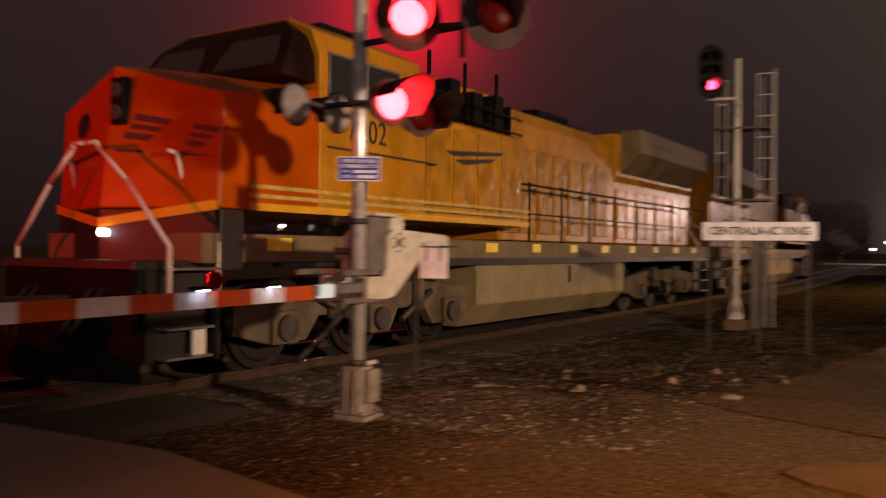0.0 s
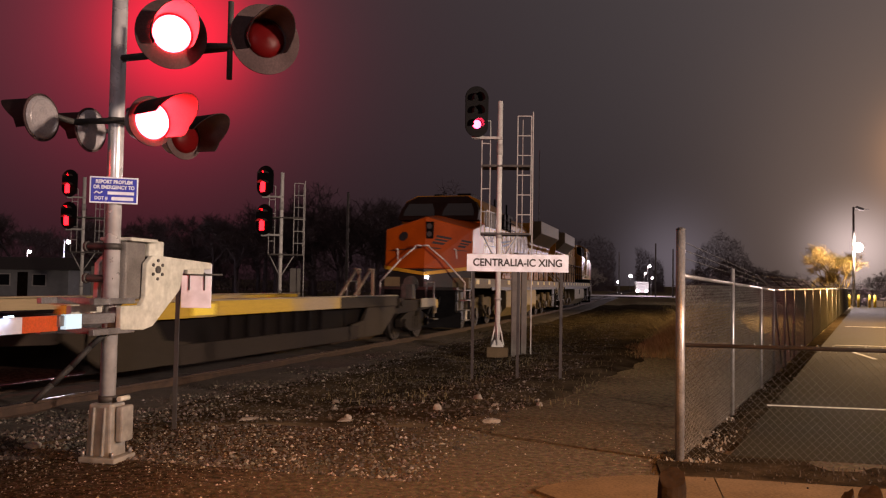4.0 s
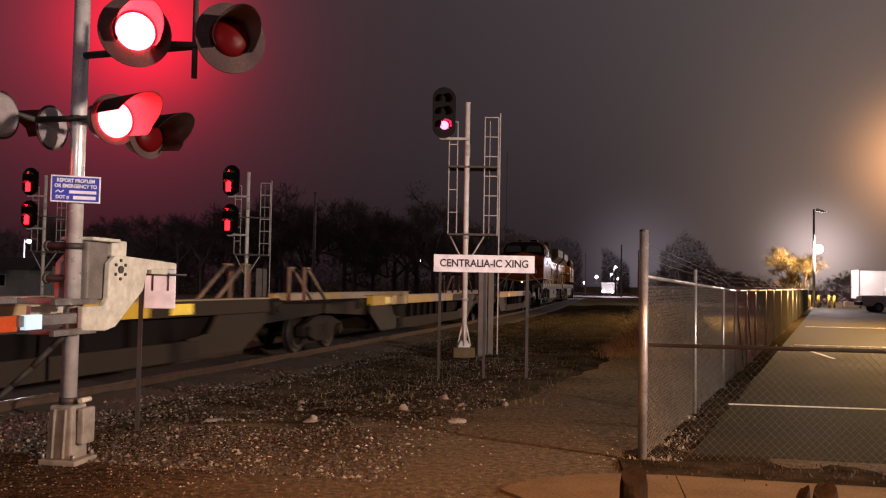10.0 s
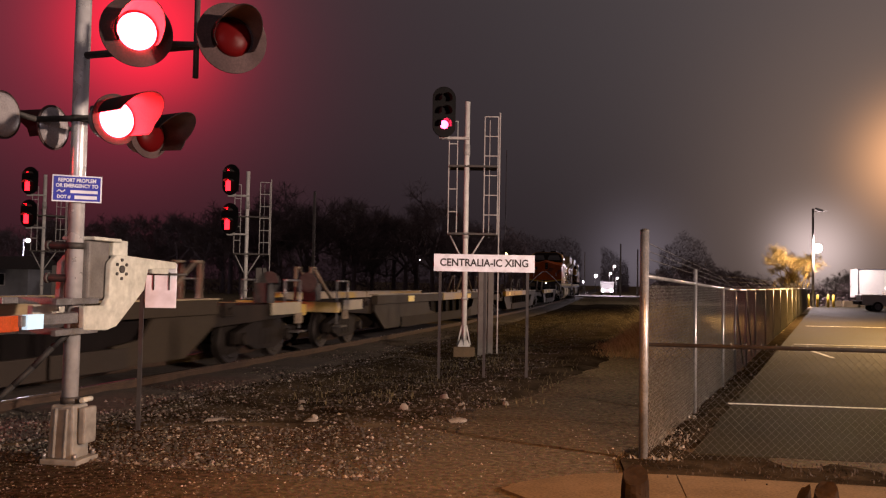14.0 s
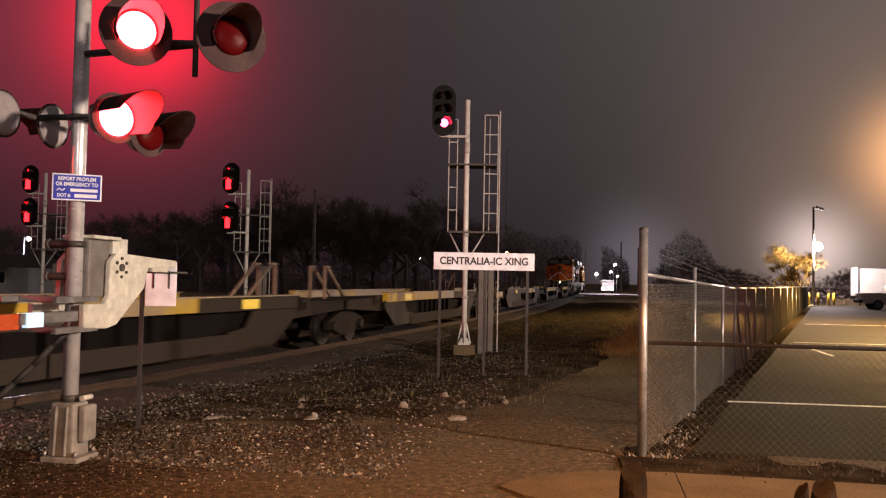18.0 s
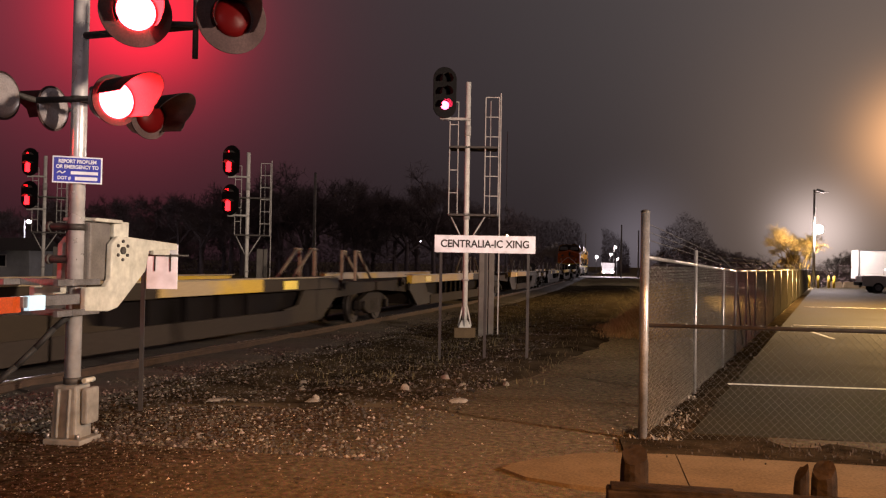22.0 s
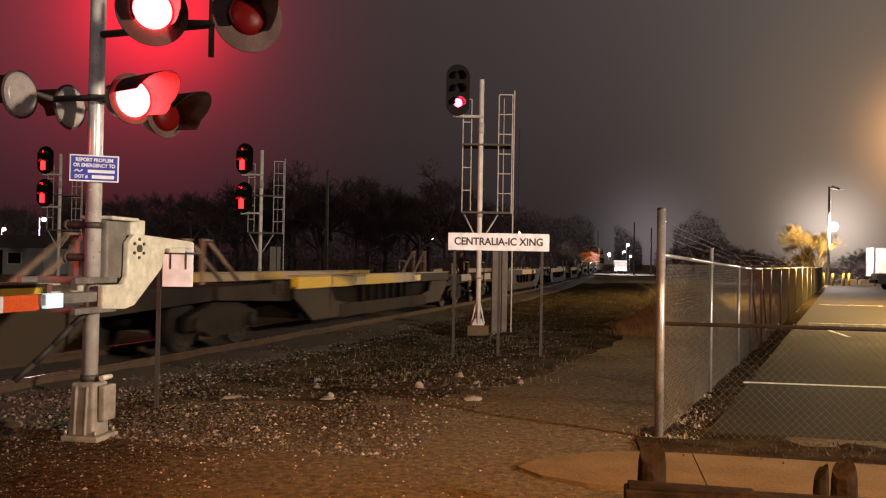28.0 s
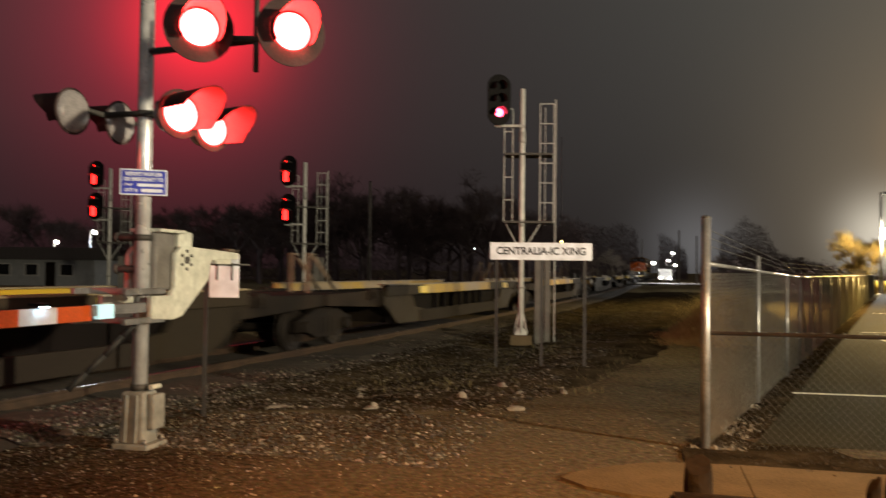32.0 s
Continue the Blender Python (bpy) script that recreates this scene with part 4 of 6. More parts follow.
        part("cross_bearer", Shape().box((0, y, 0.36), (2.5, 0.30, 0.08)), WELLSIDE, U, "floor cross bearer")
    for (y0, y1) in ((a, rear - mid), (b, front - mid)):
        e = 1 if y1 > y0 else -1
        pf = Shape().prism([(y0, 0.94), (y1, 0.96), (y1, 1.05), (y0, 1.04)], "x", -1.16, 1.16)
        part("end_platform", pf, WELLSIDE, U, "end platform over the truck, darkened", 0.01)
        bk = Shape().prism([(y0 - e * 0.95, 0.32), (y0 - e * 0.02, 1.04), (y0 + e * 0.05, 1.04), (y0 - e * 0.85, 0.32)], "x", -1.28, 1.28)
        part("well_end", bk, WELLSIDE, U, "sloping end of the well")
    for yt in trucks:
        ty = yt - mid
        fr = Shape()
        for sx in (-1, 1):
            fr.prism([(ty - 1.15, 0.36), (ty - 1.15, 0.58), (ty - 0.35, 0.80), (ty + 0.35, 0.80), (ty + 1.15, 0.58), (ty + 1.15, 0.36), (ty + 0.75, 0.36), (ty + 0.42, 0.22), (ty - 0.42, 0.22), (ty - 0.75, 0.36)], "x", sx * 0.93, sx * 1.08)
            for k in (-0.2, 0, 0.2):
                fr.cyl((sx * 1.02, ty + k, 0.30), (sx * 1.02, ty + k, 0.62), 0.075, n=10)
            for wy in (-0.89, 0.89):
                fr.cyl((sx * 1.05, ty + wy, 0.45), (sx * 1.16, ty + wy, 0.45), 0.12, n=12)
        fr.box((0, ty, 0.66), (1.9, 0.36, 0.26))
        tr = part("truck", fr, TRUCKDARK, U, "two-axle truck, shade painted into its dark colour", 0.01)
        for wy in (-0.89, 0.89):
            wheelset(tr, ty + wy, 0.42, 0.42)
    for e in ends:
        ye = (front if e > 0 else rear) - mid
        part("end_beam", Shape().box((0, ye - e * 0.1, 0.94), (2.6, 0.24, 0.24)), SILL, U, "yellow end beam", 0.015)
        part("coupler", Shape().box((0, ye + e * 0.35, 0.86), (0.2, 0.75, 0.24)).box((0, ye + e * 0.72, 0.86), (0.36, 0.26, 0.30)), RUST, U, "", 0.02)
        for sx in (-1, 1):
            part("end_handrail", Shape().tube([(sx * 1.22, ye - e * 0.15, 0.55), (sx * 1.22, ye - e * 0.15, 1.55), (sx * 1.22, ye - e * 0.85, 1.55), (sx * 1.22, ye - e * 0.85, 1.05)], 0.024), STEEL, U, "pale tubular handrail")
            part("end_step", Shape().box((sx * 1.25, ye - e * 0.3, 0.5), (0.2, 0.42, 0.04)), DARKSTEEL, U, "dark worn step")
            part("placard", Shape().box((sx * 1.32, ye - e * 0.95, 0.99), (0.03, 1.3, 0.24)), mat("placard_cream", (0.36, 0.32, 0.22), 0.5, 0, 2, 0.35), U, "cream end panel", 0.004)
            part("end_socket", Shape().box((sx * 1.33, ye - e * 0.42, 0.78), (0.05, 0.30, 0.22)).cyl((sx * 1.35, ye - e * 0.42, 0.78), (sx * 1.38, ye - e * 0.42, 0.78), 0.06, n=10), PALE, U, "", 0.01)
        part("brake_gear", Shape().box((0.5, ye - e * 0.35, 1.28), (0.35, 0.3, 0.42)).cyl((0.5, ye - e * 0.16, 1.5), (0.5, ye - e * 0.12, 1.5), 0.24, n=18), DARKSTEEL, U, "hand brake wheel and box", 0.01)
    MOVERS.append((U, mid, (front - rear) / 2))
    return U


# three three-part cars behind the engines; c is a car's front coupling
n_unit = 0
for c in (5.1, -51.1, -107.4):
    well_unit(c - 0.85, c - 4.6, c - 15.8, c - 18.45, (c - 2.2, c - 17.9), (1,), n_unit)
    well_unit(c - 18.55, c - 21.4, c - 33.6, c - 36.25, (c - 35.9,), (), n_unit + 1)
    well_unit(c - 36.35, c - 39.2, c - 53.0, c - 55.4, (c - 54.3,), (-1,), n_unit + 2)
    n_unit += 3

# ---- the level crossing post ----
PLATES = []   # (turning lamp plate, pose, lit first)
PX, PY = -4.72, 6.98
post = thing("crossing_signal", "silver level crossing signal post with flashing red lamps", "crossing signal", at=(PX, PY, 0))
part("post", Shape().cyl((0, 0, 0.45), (0, 0, 5.2), 0.072, 0.070, 24), ALU, post, "brushed aluminium post")
BASEGREY = mat("weathered_base_paint", (0.25, 0.25, 0.235), 0.55, 0.0, 5, 0.35, bump=0.03, fine=14)
part("base_plate", Shape().prism([(-0.17, -0.17), (0.20, -0.17), (0.20, 0.17), (-0.17, 0.17)], "z", 0.0, 0.05), mat("weathered_base_paint", (0.34, 0.34, 0.30)), post, "", 0.01)
s = Shape()
s.add([(-.128, -.128, .04), (.128, -.128, .04), (.128, .128, .04), (-.128, .128, .04), (-.115, -.115, .53), (.115, -.115, .53), (.115, .115, .53), (-.115, .115, .53)], ((0, 3, 2, 1), (4, 5, 6, 7), (0, 1, 5, 4), (1, 2, 6, 5), (2, 3, 7, 6), (3, 0, 4, 7)))

part("junction_base", s, BASEGREY, post, "grey-green cast junction box base", 0.02)
part("base_rib", Shape().box((-0.05, -0.135, 0.28), (0.02, 0.03, 0.44), (-3, 0, 0)).box((0.06, -0.135, 0.28), (0.02, 0.03, 0.44), (-3, 0, 0)), BASEGREY, post, "", 0.006)
part("access_door", Shape().box((0.165, 0.03, 0.34), (0.07, 0.19, 0.33)), BASEGREY, post, "grey cast access door", 0.018)
part("door_hinge", Shape().cyl((.15, -.05, .57), (.15, .10, .57), .025, n=8), GREYPAINT, post)
for bx, by in ((.16, -.14), (.16, .14), (-.14, -.14)):
    part("base_bolt", Shape().cyl((bx, by, .05), (bx, by, .10), .018, n=6), STEEL, post)
for z in (0.565, 1.30, 1.98, 2.02 + 1.14):
    part("clamp_band", Shape().cyl((0, 0, z - 0.03), (0, 0, z + 0.03), 0.082, n=24), DARKSTEEL, post)


# red haze around the lamps is mixed into the disc and hood black
DISCBLACK = mat("disc_black_red_haze", (0.085, 0.055, 0.055), 0.8, 0, 4, 0.4, bump=0)
HOODBLACK = mat("hood_black_red_haze", (0.030, 0.020, 0.020), 0.7, 0, 5, 0.4, bump=0)
for m in (DISCBLACK, HOODBLACK):
    m.node_tree.nodes["Principled BSDF"].inputs["Specular IOR Level"].default_value = 0.12


def flasher(parent, place, angle, lit_first, active=True, disc=0.215, reach=0.0, open_from=-35, open_to=215, slim=False):
    """A hooded red lamp that looks along angle (degrees from +x), with its black background disc."""
    F = part("lamp_housing", Shape().cyl((-0.19, 0, 0), (-0.02, 0, 0), 0.15, 0.19, 24).cyl((-0.21, 0, 0), (-0.19, 0, 0), 0.12, 0.15, 24) if not slim else Shape().cyl((-0.055, 0, 0), (-0.02, 0, 0), 0.165, 0.20, 30).cyl((-0.07, 0, 0), (-0.055, 0, 0), 0.10, 0.165, 30), mat("lamp_housing_grey", (0.34, 0.32, 0.33), 0.28, 0, 3, 0.2, bump=0), parent, "grey round lamp housing", 0.008)
    F.matrix_basis = pose(*place, 0, 0, angle)
    part("background_disc", Shape().cyl((-0.02, 0, 0), (-0.005, 0, 0), disc, n=40), DISCBLACK, F, "black round background disc, reddened for haze")
    hood = Shape()
    n = 20
    vi, vo = [], []
    for i in range(n + 1):
        a = math.radians(open_from + (open_to - open_from) * i / n)
        ln = 0.16 + reach + 0.22 * max(math.sin(a), -0.2)
        vi += [(0.0, 0.172 * math.cos(a), 0.172 * math.sin(a)), (ln, 0.182 * math.cos(a), 0.182 * math.sin(a) - 0.03 * ln)]
        vo += [(0.0, 0.178 * math.cos(a), 0.178 * math.sin(a)), (ln, 0.188 * math.cos(a), 0.188 * math.sin(a) - 0.03 * ln)]
    # inner faces take a paler red that stands in for lamp bloom
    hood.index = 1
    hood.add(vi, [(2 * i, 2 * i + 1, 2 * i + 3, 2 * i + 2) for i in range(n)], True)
    hood.index = 0
    hood.add(vo, [(2 * i, 2 * i + 2, 2 * i + 3, 2 * i + 1) for i in range(n)], True)
    lip = [v for i in range(n + 1) for v in (vi[2 * i + 1], vo[2 * i + 1])]
    hood.add(lip, [(2 * i, 2 * i + 1, 2 * i + 3, 2 * i + 2) for i in range(n)], True)
    part("hood", hood, (HOODBLACK, mat("hood_inside_lamp_lit", (0.20, 0.12, 0.10), 0.5, 0, 5, 0.4, bump=0)), F, "black tunnel hood, inside paled for lamp glow")
    if active:
        plate = Shape()
        for side in (1, -1):
            rings = ((0.155, 0.002), (0.152, 0.016), (0.12, 0.036), (0.07, 0.050), (0.0, 0.055))
            v = [(side * h, r * math.cos(2 * math.pi * q / 30), r * math.sin(2 * math.pi * q / 30)) for r, h in rings for q in range(30)]
            plate.index = 0 if side > 0 else 1
            plate.add(v, [(w * 30 + q, w * 30 + (q + 1) % 30, w * 30 + 30 + (q + 1) % 30, w * 30 + 30 + q) for w in range(4) for q in range(30)], True)
        ob = part("flashing_lens", plate, (glow("shaded_crossing_lamp_red", (1.0, 0.026, 0.026), 20.0) if slim else CROSSRED, LENSRED), F, "domed red lamp lens, flashing in turn")
        PLATES.append((ob, pose(-0.004, 0, 0), lit_first))
    else:
        part("lens", Shape().cyl((0.0, 0, 0), (0.012, 0, 0), 0.155, n=30), LENSRED, F)
    return F


# upper pair on its arm, lower pairs back to back
part("upper_arm", Shape().tube([(0.0, 0, 3.76), (1.34, -0.38, 3.70)], 0.035).cyl((1.34, -0.38, 3.42), (1.34, -0.38, 4.1), 0.026, n=10).tube([(1.0, -0.5, 3.70), (1.80, -0.32, 3.70)], 0.025), DARKSTEEL, post, "dark steel lamp arm")
flasher(post, (1.03, -0.80, 3.71), -49, True, True, 0.29)
flasher(post, (1.80, -0.66, 3.67), -49, False, True, 0.29)
part("lower_arm", Shape().cyl((-0.42, -0.05, 3.16), (0.42, -0.05, 3.16), 0.03, n=10).tube([(-0.42, -0.45, 3.16), (-0.42, 0.45, 3.16)], 0.028).tube([(0.42, -0.45, 3.16), (0.42, 0.45, 3.16)], 0.028), DARKSTEEL, post, "dark steel lamp arm")
flasher(post, (0.75, -0.60, 3.03), -27, True, True, 0.215, 0.16, -45, 172)
flasher(post, (0.59, 0.22, 3.04), -22, False, True, 0.215, 0.16, -45, 172)
flasher(post, (-0.46, -0.46, 3.12), 176, False, True, slim=True)
flasher(post, (-0.40, 0.16, 3.12), 176, True, True, slim=True)

# notice plate, facing the road
plate = thing("notice_plate", "blue emergency notice plate with white writing", "sign", at=(PX + 0.055, PY - 0.085, 2.50), turn=31)
part("plate", Shape().box((0, 0, 0), (0.42, 0.006, 0.245)), SIGNWHITE, plate, "white edged plate", 0.002)
part("blue_field", Shape().box((0, -0.0045, 0), (0.395, 0.004, 0.220)), SIGNBLUE, plate)
words("line_of_writing", "REPORT PROBLEM", 0.046, SIGNWHITE, plate, (0, -0.008, 0.075), (90, 0, 0), wide=0.85, bold=0.0016)
words("line_of_writing", "OR EMERGENCY TO", 0.046, SIGNWHITE, plate, (0, -0.008, 0.025), (90, 0, 0), wide=0.85, bold=0.0016)
part("writing_bar", Shape().box((0.06, -0.008, -0.027), (0.23, 0.003, 0.028)), SIGNWHITE, plate, "plain white bar of writing")
part("emblem", Shape().tube([(-0.17, -0.008, -0.035), (-0.15, -0.008, -0.015), (-0.125, -0.008, -0.035), (-0.10, -0.008, -0.015)], 0.006, 6), SIGNWHITE, plate, "plain white emblem")
words("line_of_writing", "DOT #", 0.042, SIGNWHITE, plate, (-0.11, -0.008, -0.078), (90, 0, 0), wide=0.88, bold=0.0016)
part("number_bar", Shape().box((0.075, -0.008, -0.078), (0.19, 0.003, 0.032)), SIGNWHITE, plate, "plain white number bar")

# gate mechanism and arm
gate = thing("crossing_gate", "lowered red and white crossing gate with grey mechanism", "crossing gate", at=(PX, PY, 0))
gx = 0.15
out = [(-0.10, 1.43), (-0.10, 1.21), (0.27, 1.19), (0.43, 1.22), (0.92, 1.57), (0.99, 1.78), (1.58, 1.80), (1.58, 1.87), (0.63, 1.91), (0.40, 1.91), (0.30, 1.83), (0.29, 1.50), (0.22, 1.43)]
part("arm_casting", Shape().prism(out, "x", gx - 0.03, gx + 0.03), GREYPAINT, gate, "curved grey-green arm casting", 0.012)
part("pivot", Shape().cyl((gx + .03, 0.48, 1.775), (gx + .05, 0.48, 1.775), 0.037, n=16), DARKSTEEL, gate, "dark pivot")
for k in range(6):
    a = math.pi / 6 + k * math.pi / 3
    part("pivot_bolt", Shape().cyl((gx + .03, 0.48 + 0.095 * math.cos(a), 1.775 + 0.09 * math.sin(a)), (gx + .045, 0.48 + 0.095 * math.cos(a), 1.775 + 0.09 * math.sin(a)), 0.017, n=6), DARKSTEEL, gate, "dark pivot bolt")
part("mechanism_box", Shape().box((-0.02, 0.22, 1.76), (0.26, 0.34, 0.56)), mat("mechanism_grey", (0.16, 0.15, 0.14), 0.55), gate, "dark grey gate mechanism housing", 0.025)
part("mechanism_lid", Shape().box((0.0, 0.27, 2.055), (0.34, 0.46, 0.035)), GREYPAINT, gate, "grey lid", 0.012)
part("mechanism_motor", Shape().box((0.06, 0.56, 1.98), (0.12, 0.26, 0.16)), GREYPAINT, gate, "grey motor cover", 0.012)
for z, r in ((1.98, 0.036), (1.68, 0.036)):
    part("mounting_pipe", Shape().cyl((-0.24, -0.02, z), (0.05, -0.02, z), r, n=14).cyl((-0.27, -0.02, z), (-0.24, -0.02, z), r * 1.4, n=14), DARKSTEEL, gate, "dark mounting clamp", 0.006)
part("far_casting", Shape().prism(out, "x", -0.40, -0.34), GREYPAINT, gate, "", 0.012)
for z in (1.475, 1.205):
    part("channel", Shape().box((-0.10, -0.26, z), (0.56, 0.05, 0.06)).box((gx, -0.18, z), (0.05, 0.62, 0.055)).box((-.38, -0.18, z), (0.05, 0.62, 0.055)), STEEL, gate, "galvanised channel", 0.004)
part("counterweight", Shape().box((gx, 1.25, 1.80), (0.05, 0.34, 0.12)), GREYPAINT, gate, "", 0.01)
arm_x = 0.17
part("arm_bracket", Shape().box((arm_x, -0.62, 1.33), (0.10, 0.75, 0.09)), STEEL, gate, "", 0.006)
k, y = 0, -0.98
while y > -8.6:
    ln = 0.41
    part("arm_stripe", Shape().prism([(y - ln, 1.25), (y, 1.25), (y, 1.375), (y - ln, 1.375)], "x", arm_x - 0.02, arm_x + 0.02), RED if k % 2 == 0 else SIGNWHITE, gate, "red reflective stripe" if k % 2 == 0 else "white reflective stripe")
    y -= ln
    k += 1
for yy in (-1.60, -2.40, -4.9):
    l = part("arm_lamp", Shape().box((arm_x + 0.035, yy, 1.405), (0.11, 0.12, 0.025)), BLACK, gate, "small arm lamp", 0.004)
    part("arm_lamp_lens", Shape().box((arm_x + 0.075, yy, 1.388), (0.02, 0.08, 0.008)), ARMLIGHT, l, "lit cool-white lens")
al = part("arm_tip_lamp", Shape().cyl((-0.05, 0, 0), (-0.004, 0, 0), 0.06, 0.075, 18), BLACK, gate, "round red lamp on the arm", 0.006)
al.matrix_basis = pose(arm_x + 0.02, -2.22, 1.46, 0, 0, -44)
al_plate = Shape().cyl((0.001, 0, 0), (0.008, 0, 0), 0.066, n=20)
al_plate.index = 1
al_plate.cyl((-0.008, 0, 0), (-0.001, 0, 0), 0.066, n=20)
PLATES.append((part("arm_lens", al_plate, (CROSSRED, LENSRED), al, "small red lens, flashing"), pose(0.008, 0, 0), False))
# the block emits in place of the light it would throw back
part("junction_lamp", Shape().box((0.21, -0.84, 1.32), (0.05, 0.20, 0.12)), glow("arm_end_glow", (0.55, 0.88, 0.92), 0.8), gate, "pale reflector block, glowing by its material")
cable = Shape().tube([(0.02 - 0.42 * u, -0.05 - 0.45 * u, 1.20 - 0.62 * u ** 1.5 - 0.10 * math.sin(math.pi * u)) for u in (0.0, 0.25, 0.5, 0.75, 1.0)], 0.028, 8)
part("cable", cable, RUBBER, gate, "black rubber cable")

# small white plate on a thin post beside the crossing
m = thing("marker_sign", "small white marker plate on a thin steel post", "sign", at=(-4.98, 8.62, 0), turn=16)
part("post", Shape().box((0, 0, 0.92), (0.045, 0.03, 1.88)), mat("sign_post_dark", (0.035, 0.032, 0.032), 0.6, 0.2, 6, 0.4), m, "thin dark channel post")
part("plate", Shape().box((0.21, -0.03, 1.61), (0.34, 0.012, 0.50)), SIGNWHITE, m, "white rounded plate", 0.02)
part("bolt_bar", Shape().cyl((0.0, -0.045, 1.74), (0.50, -0.045, 1.74), 0.012, n=8).box((0.13, -0.042, 1.66), (0.016, 0.006, 0.2)).box((0.30, -0.042, 1.66), (0.016, 0.006, 0.2)), DARKSTEEL, m)

# ---- name board ----
board = thing("name_board", "white station name board on two dark posts", "sign", at=(-1.90, 14.72, 0), turn=10.5)
bx = 0.90
part("board", Shape().box((0, 0, 2.06), (1.80, 0.02, 0.31)), SIGNWHITE, board, "white sheet board", 0.004)
for sx in (-0.78, 0.02, 0.78):
    part("post", Shape().box((sx, 0.035, 0.95), (0.05, 0.035, 1.95)), mat("sign_post_dark", (0.035, 0.032, 0.032), 0.6, 0.2, 6, 0.4), board, "dark steel post")
words("name", "CENTRALIA-IC XING", 0.185, SIGNBLACK, board, (0, -0.014, 2.06), (90, 0, 0), "black capital lettering", 0.92, 0.0045)


# ---- railway signals ----
def ladder_cage(parent, x0, x1, y, z0, z1, n):
    g = Shape()
    for x in (x0, x1):
        g.box((x, y, (z0 + z1) / 2), (0.024, 0.024, z1 - z0))
    for k in range(n + 1):
        g.box(((x0 + x1) / 2, y, z0 + (z1 - z0) * k / n), (x1 - x0, 0.022, 0.022))
    return part("cage_frame", g, LADDERGALV, parent, "galvanised safety cage frame")


def signal_mast(at, turn, heads, height, label, lit, face=0):
    S = thing("railway_signal", label, "railway signal", "railway signals", at=at, turn=turn)
    part("mast", Shape().cyl((0, 0, 0.25), (0, 0, height), 0.062, n=18), MASTSILVER, S, "silver tubular mast")
    part("concrete_block", Shape().box((0, 0, 0.10), (0.50, 0.46, 0.24)), CONCRETE, S, "pale concrete footing", 0.02)
    s = Shape()
    s.add([(-.15, -.15, .22), (.15, -.15, .22), (.15, .15, .22), (-.15, .15, .22), (-.075, -.075, .38), (.075, -.075, .38), (.075, .075, .38), (-.075, .075, .38)], ((0, 3, 2, 1), (4, 5, 6, 7), (0, 1, 5, 4), (1, 2, 6, 5), (2, 3, 7, 6), (3, 0, 4, 7)))
    part("mast_foot", s, MASTSILVER, S, "cast mast foot", 0.01)
    for dx, dy in ((1, 0), (-1, 0), (0, -1), (0, 1)):
        part("gusset", Shape().tube([(dx * 0.05, dy * 0.05, 0.72), (dx * 0.15, dy * 0.15, 0.25)], 0.018), MASTSILVER, S)
    part("mast_collar", Shape().cyl((0, 0, 1.30), (0, 0, 1.36), 0.085, n=16), LADDERGALV, S, "bolted collar")
    # ladder behind the mast with its cages and platforms
    part("ladder_rail", Shape().box((0.78, 0.0, (height - 0.25) / 2), (0.028, 0.022, height - 0.25)), LADDERGALV, S, "galvanised ladder rail")
    z0 = height * 0.475
    ladder_cage(S, -0.42, -0.22, 0.10, z0, height - 0.45, 5)
    ladder_cage(S, 0.42, 0.74, 0.0, z0, height - 0.35, 6)
    part("ladder_back", Shape().box((0.56, 0.42, (z0 + height) / 2 - 0.2), (0.022, 0.022, height - z0 - 0.3)), LADDERGALV, S, "galvanised ladder back rail")
    for z in (z0, height - 1.55):
        pl = part("platform", Shape().box((0.15, 0.22, z), (1.15, 0.62, 0.03)), DARKSTEEL, S, "dark grating platform")
        for k in range(5):
            part("grating_bar", Shape().box((0.15, -0.05 + 0.14 * k, z + 0.026), (1.15, 0.02, 0.02)), DARKSTEEL, pl)
    part("platform_strut", Shape().tube([(0, 0, z0 - 0.75), (0.45, 0.1, z0)], 0.02).tube([(0, 0, z0 - 0.75), (-0.38, 0.1, z0)], 0.02), LADDERGALV, S)
    for za, zb in ((height - 1.28, height - 1.02), (z0 - 0.1, z0 + 0.05)):
        part("mast_band", Shape().cyl((0, 0, za), (0, 0, zb), 0.075, n=16), LADDERGALV, S)
    for cx, cw in ((0.43, 0.21), (0.62, 0.13)):
        part("case", Shape().box((cx, 0.22, 1.05), (cw, 0.24, 2.1)), mat("case_grey", (0.12, 0.115, 0.105), 0.6), S, "tall grey equipment case", 0.01)
    for hx, hz, hw, hh, lz in heads:
        part("head_bracket", Shape().box((hx / 2, -0.08, hz - hh * 0.98), (abs(hx) + 0.1, 0.06, 0.06)).box((hx, -0.10, hz - hh * .6), (0.2, 0.14, 0.5)), LADDERGALV, S)
        ol = []
        for i in range(28):
            a = 2 * math.pi * i / 28
            ol.append((hw * math.cos(a), (hh - hw) * math.copysign(1, math.sin(a)) + hw * math.sin(a)))
        head = part("signal_head", Shape().prism(ol, "y", -0.03, 0.0), BLACK, S, "black oval signal background", 0.006)
        head.matrix_basis = pose(hx, -0.22, hz, 0, 0, face)
        part("lamp_case", Shape().box((0, 0.10, 0), (hw * 1.1, 0.2, hh * 1.5)), BLACK, head, "", 0.02)
        for z in lz:
            n = 14
            v = []
            for i in range(n + 1):
                a = math.radians(-20 + 220 * i / n if hw < .3 else 30 + 120 * i / n)
                v += [(0.125 * math.cos(a), -0.03, z + 0.125 * math.sin(a)), (0.13 * math.cos(a), -0.30, z + 0.13 * math.sin(a) - 0.02)]
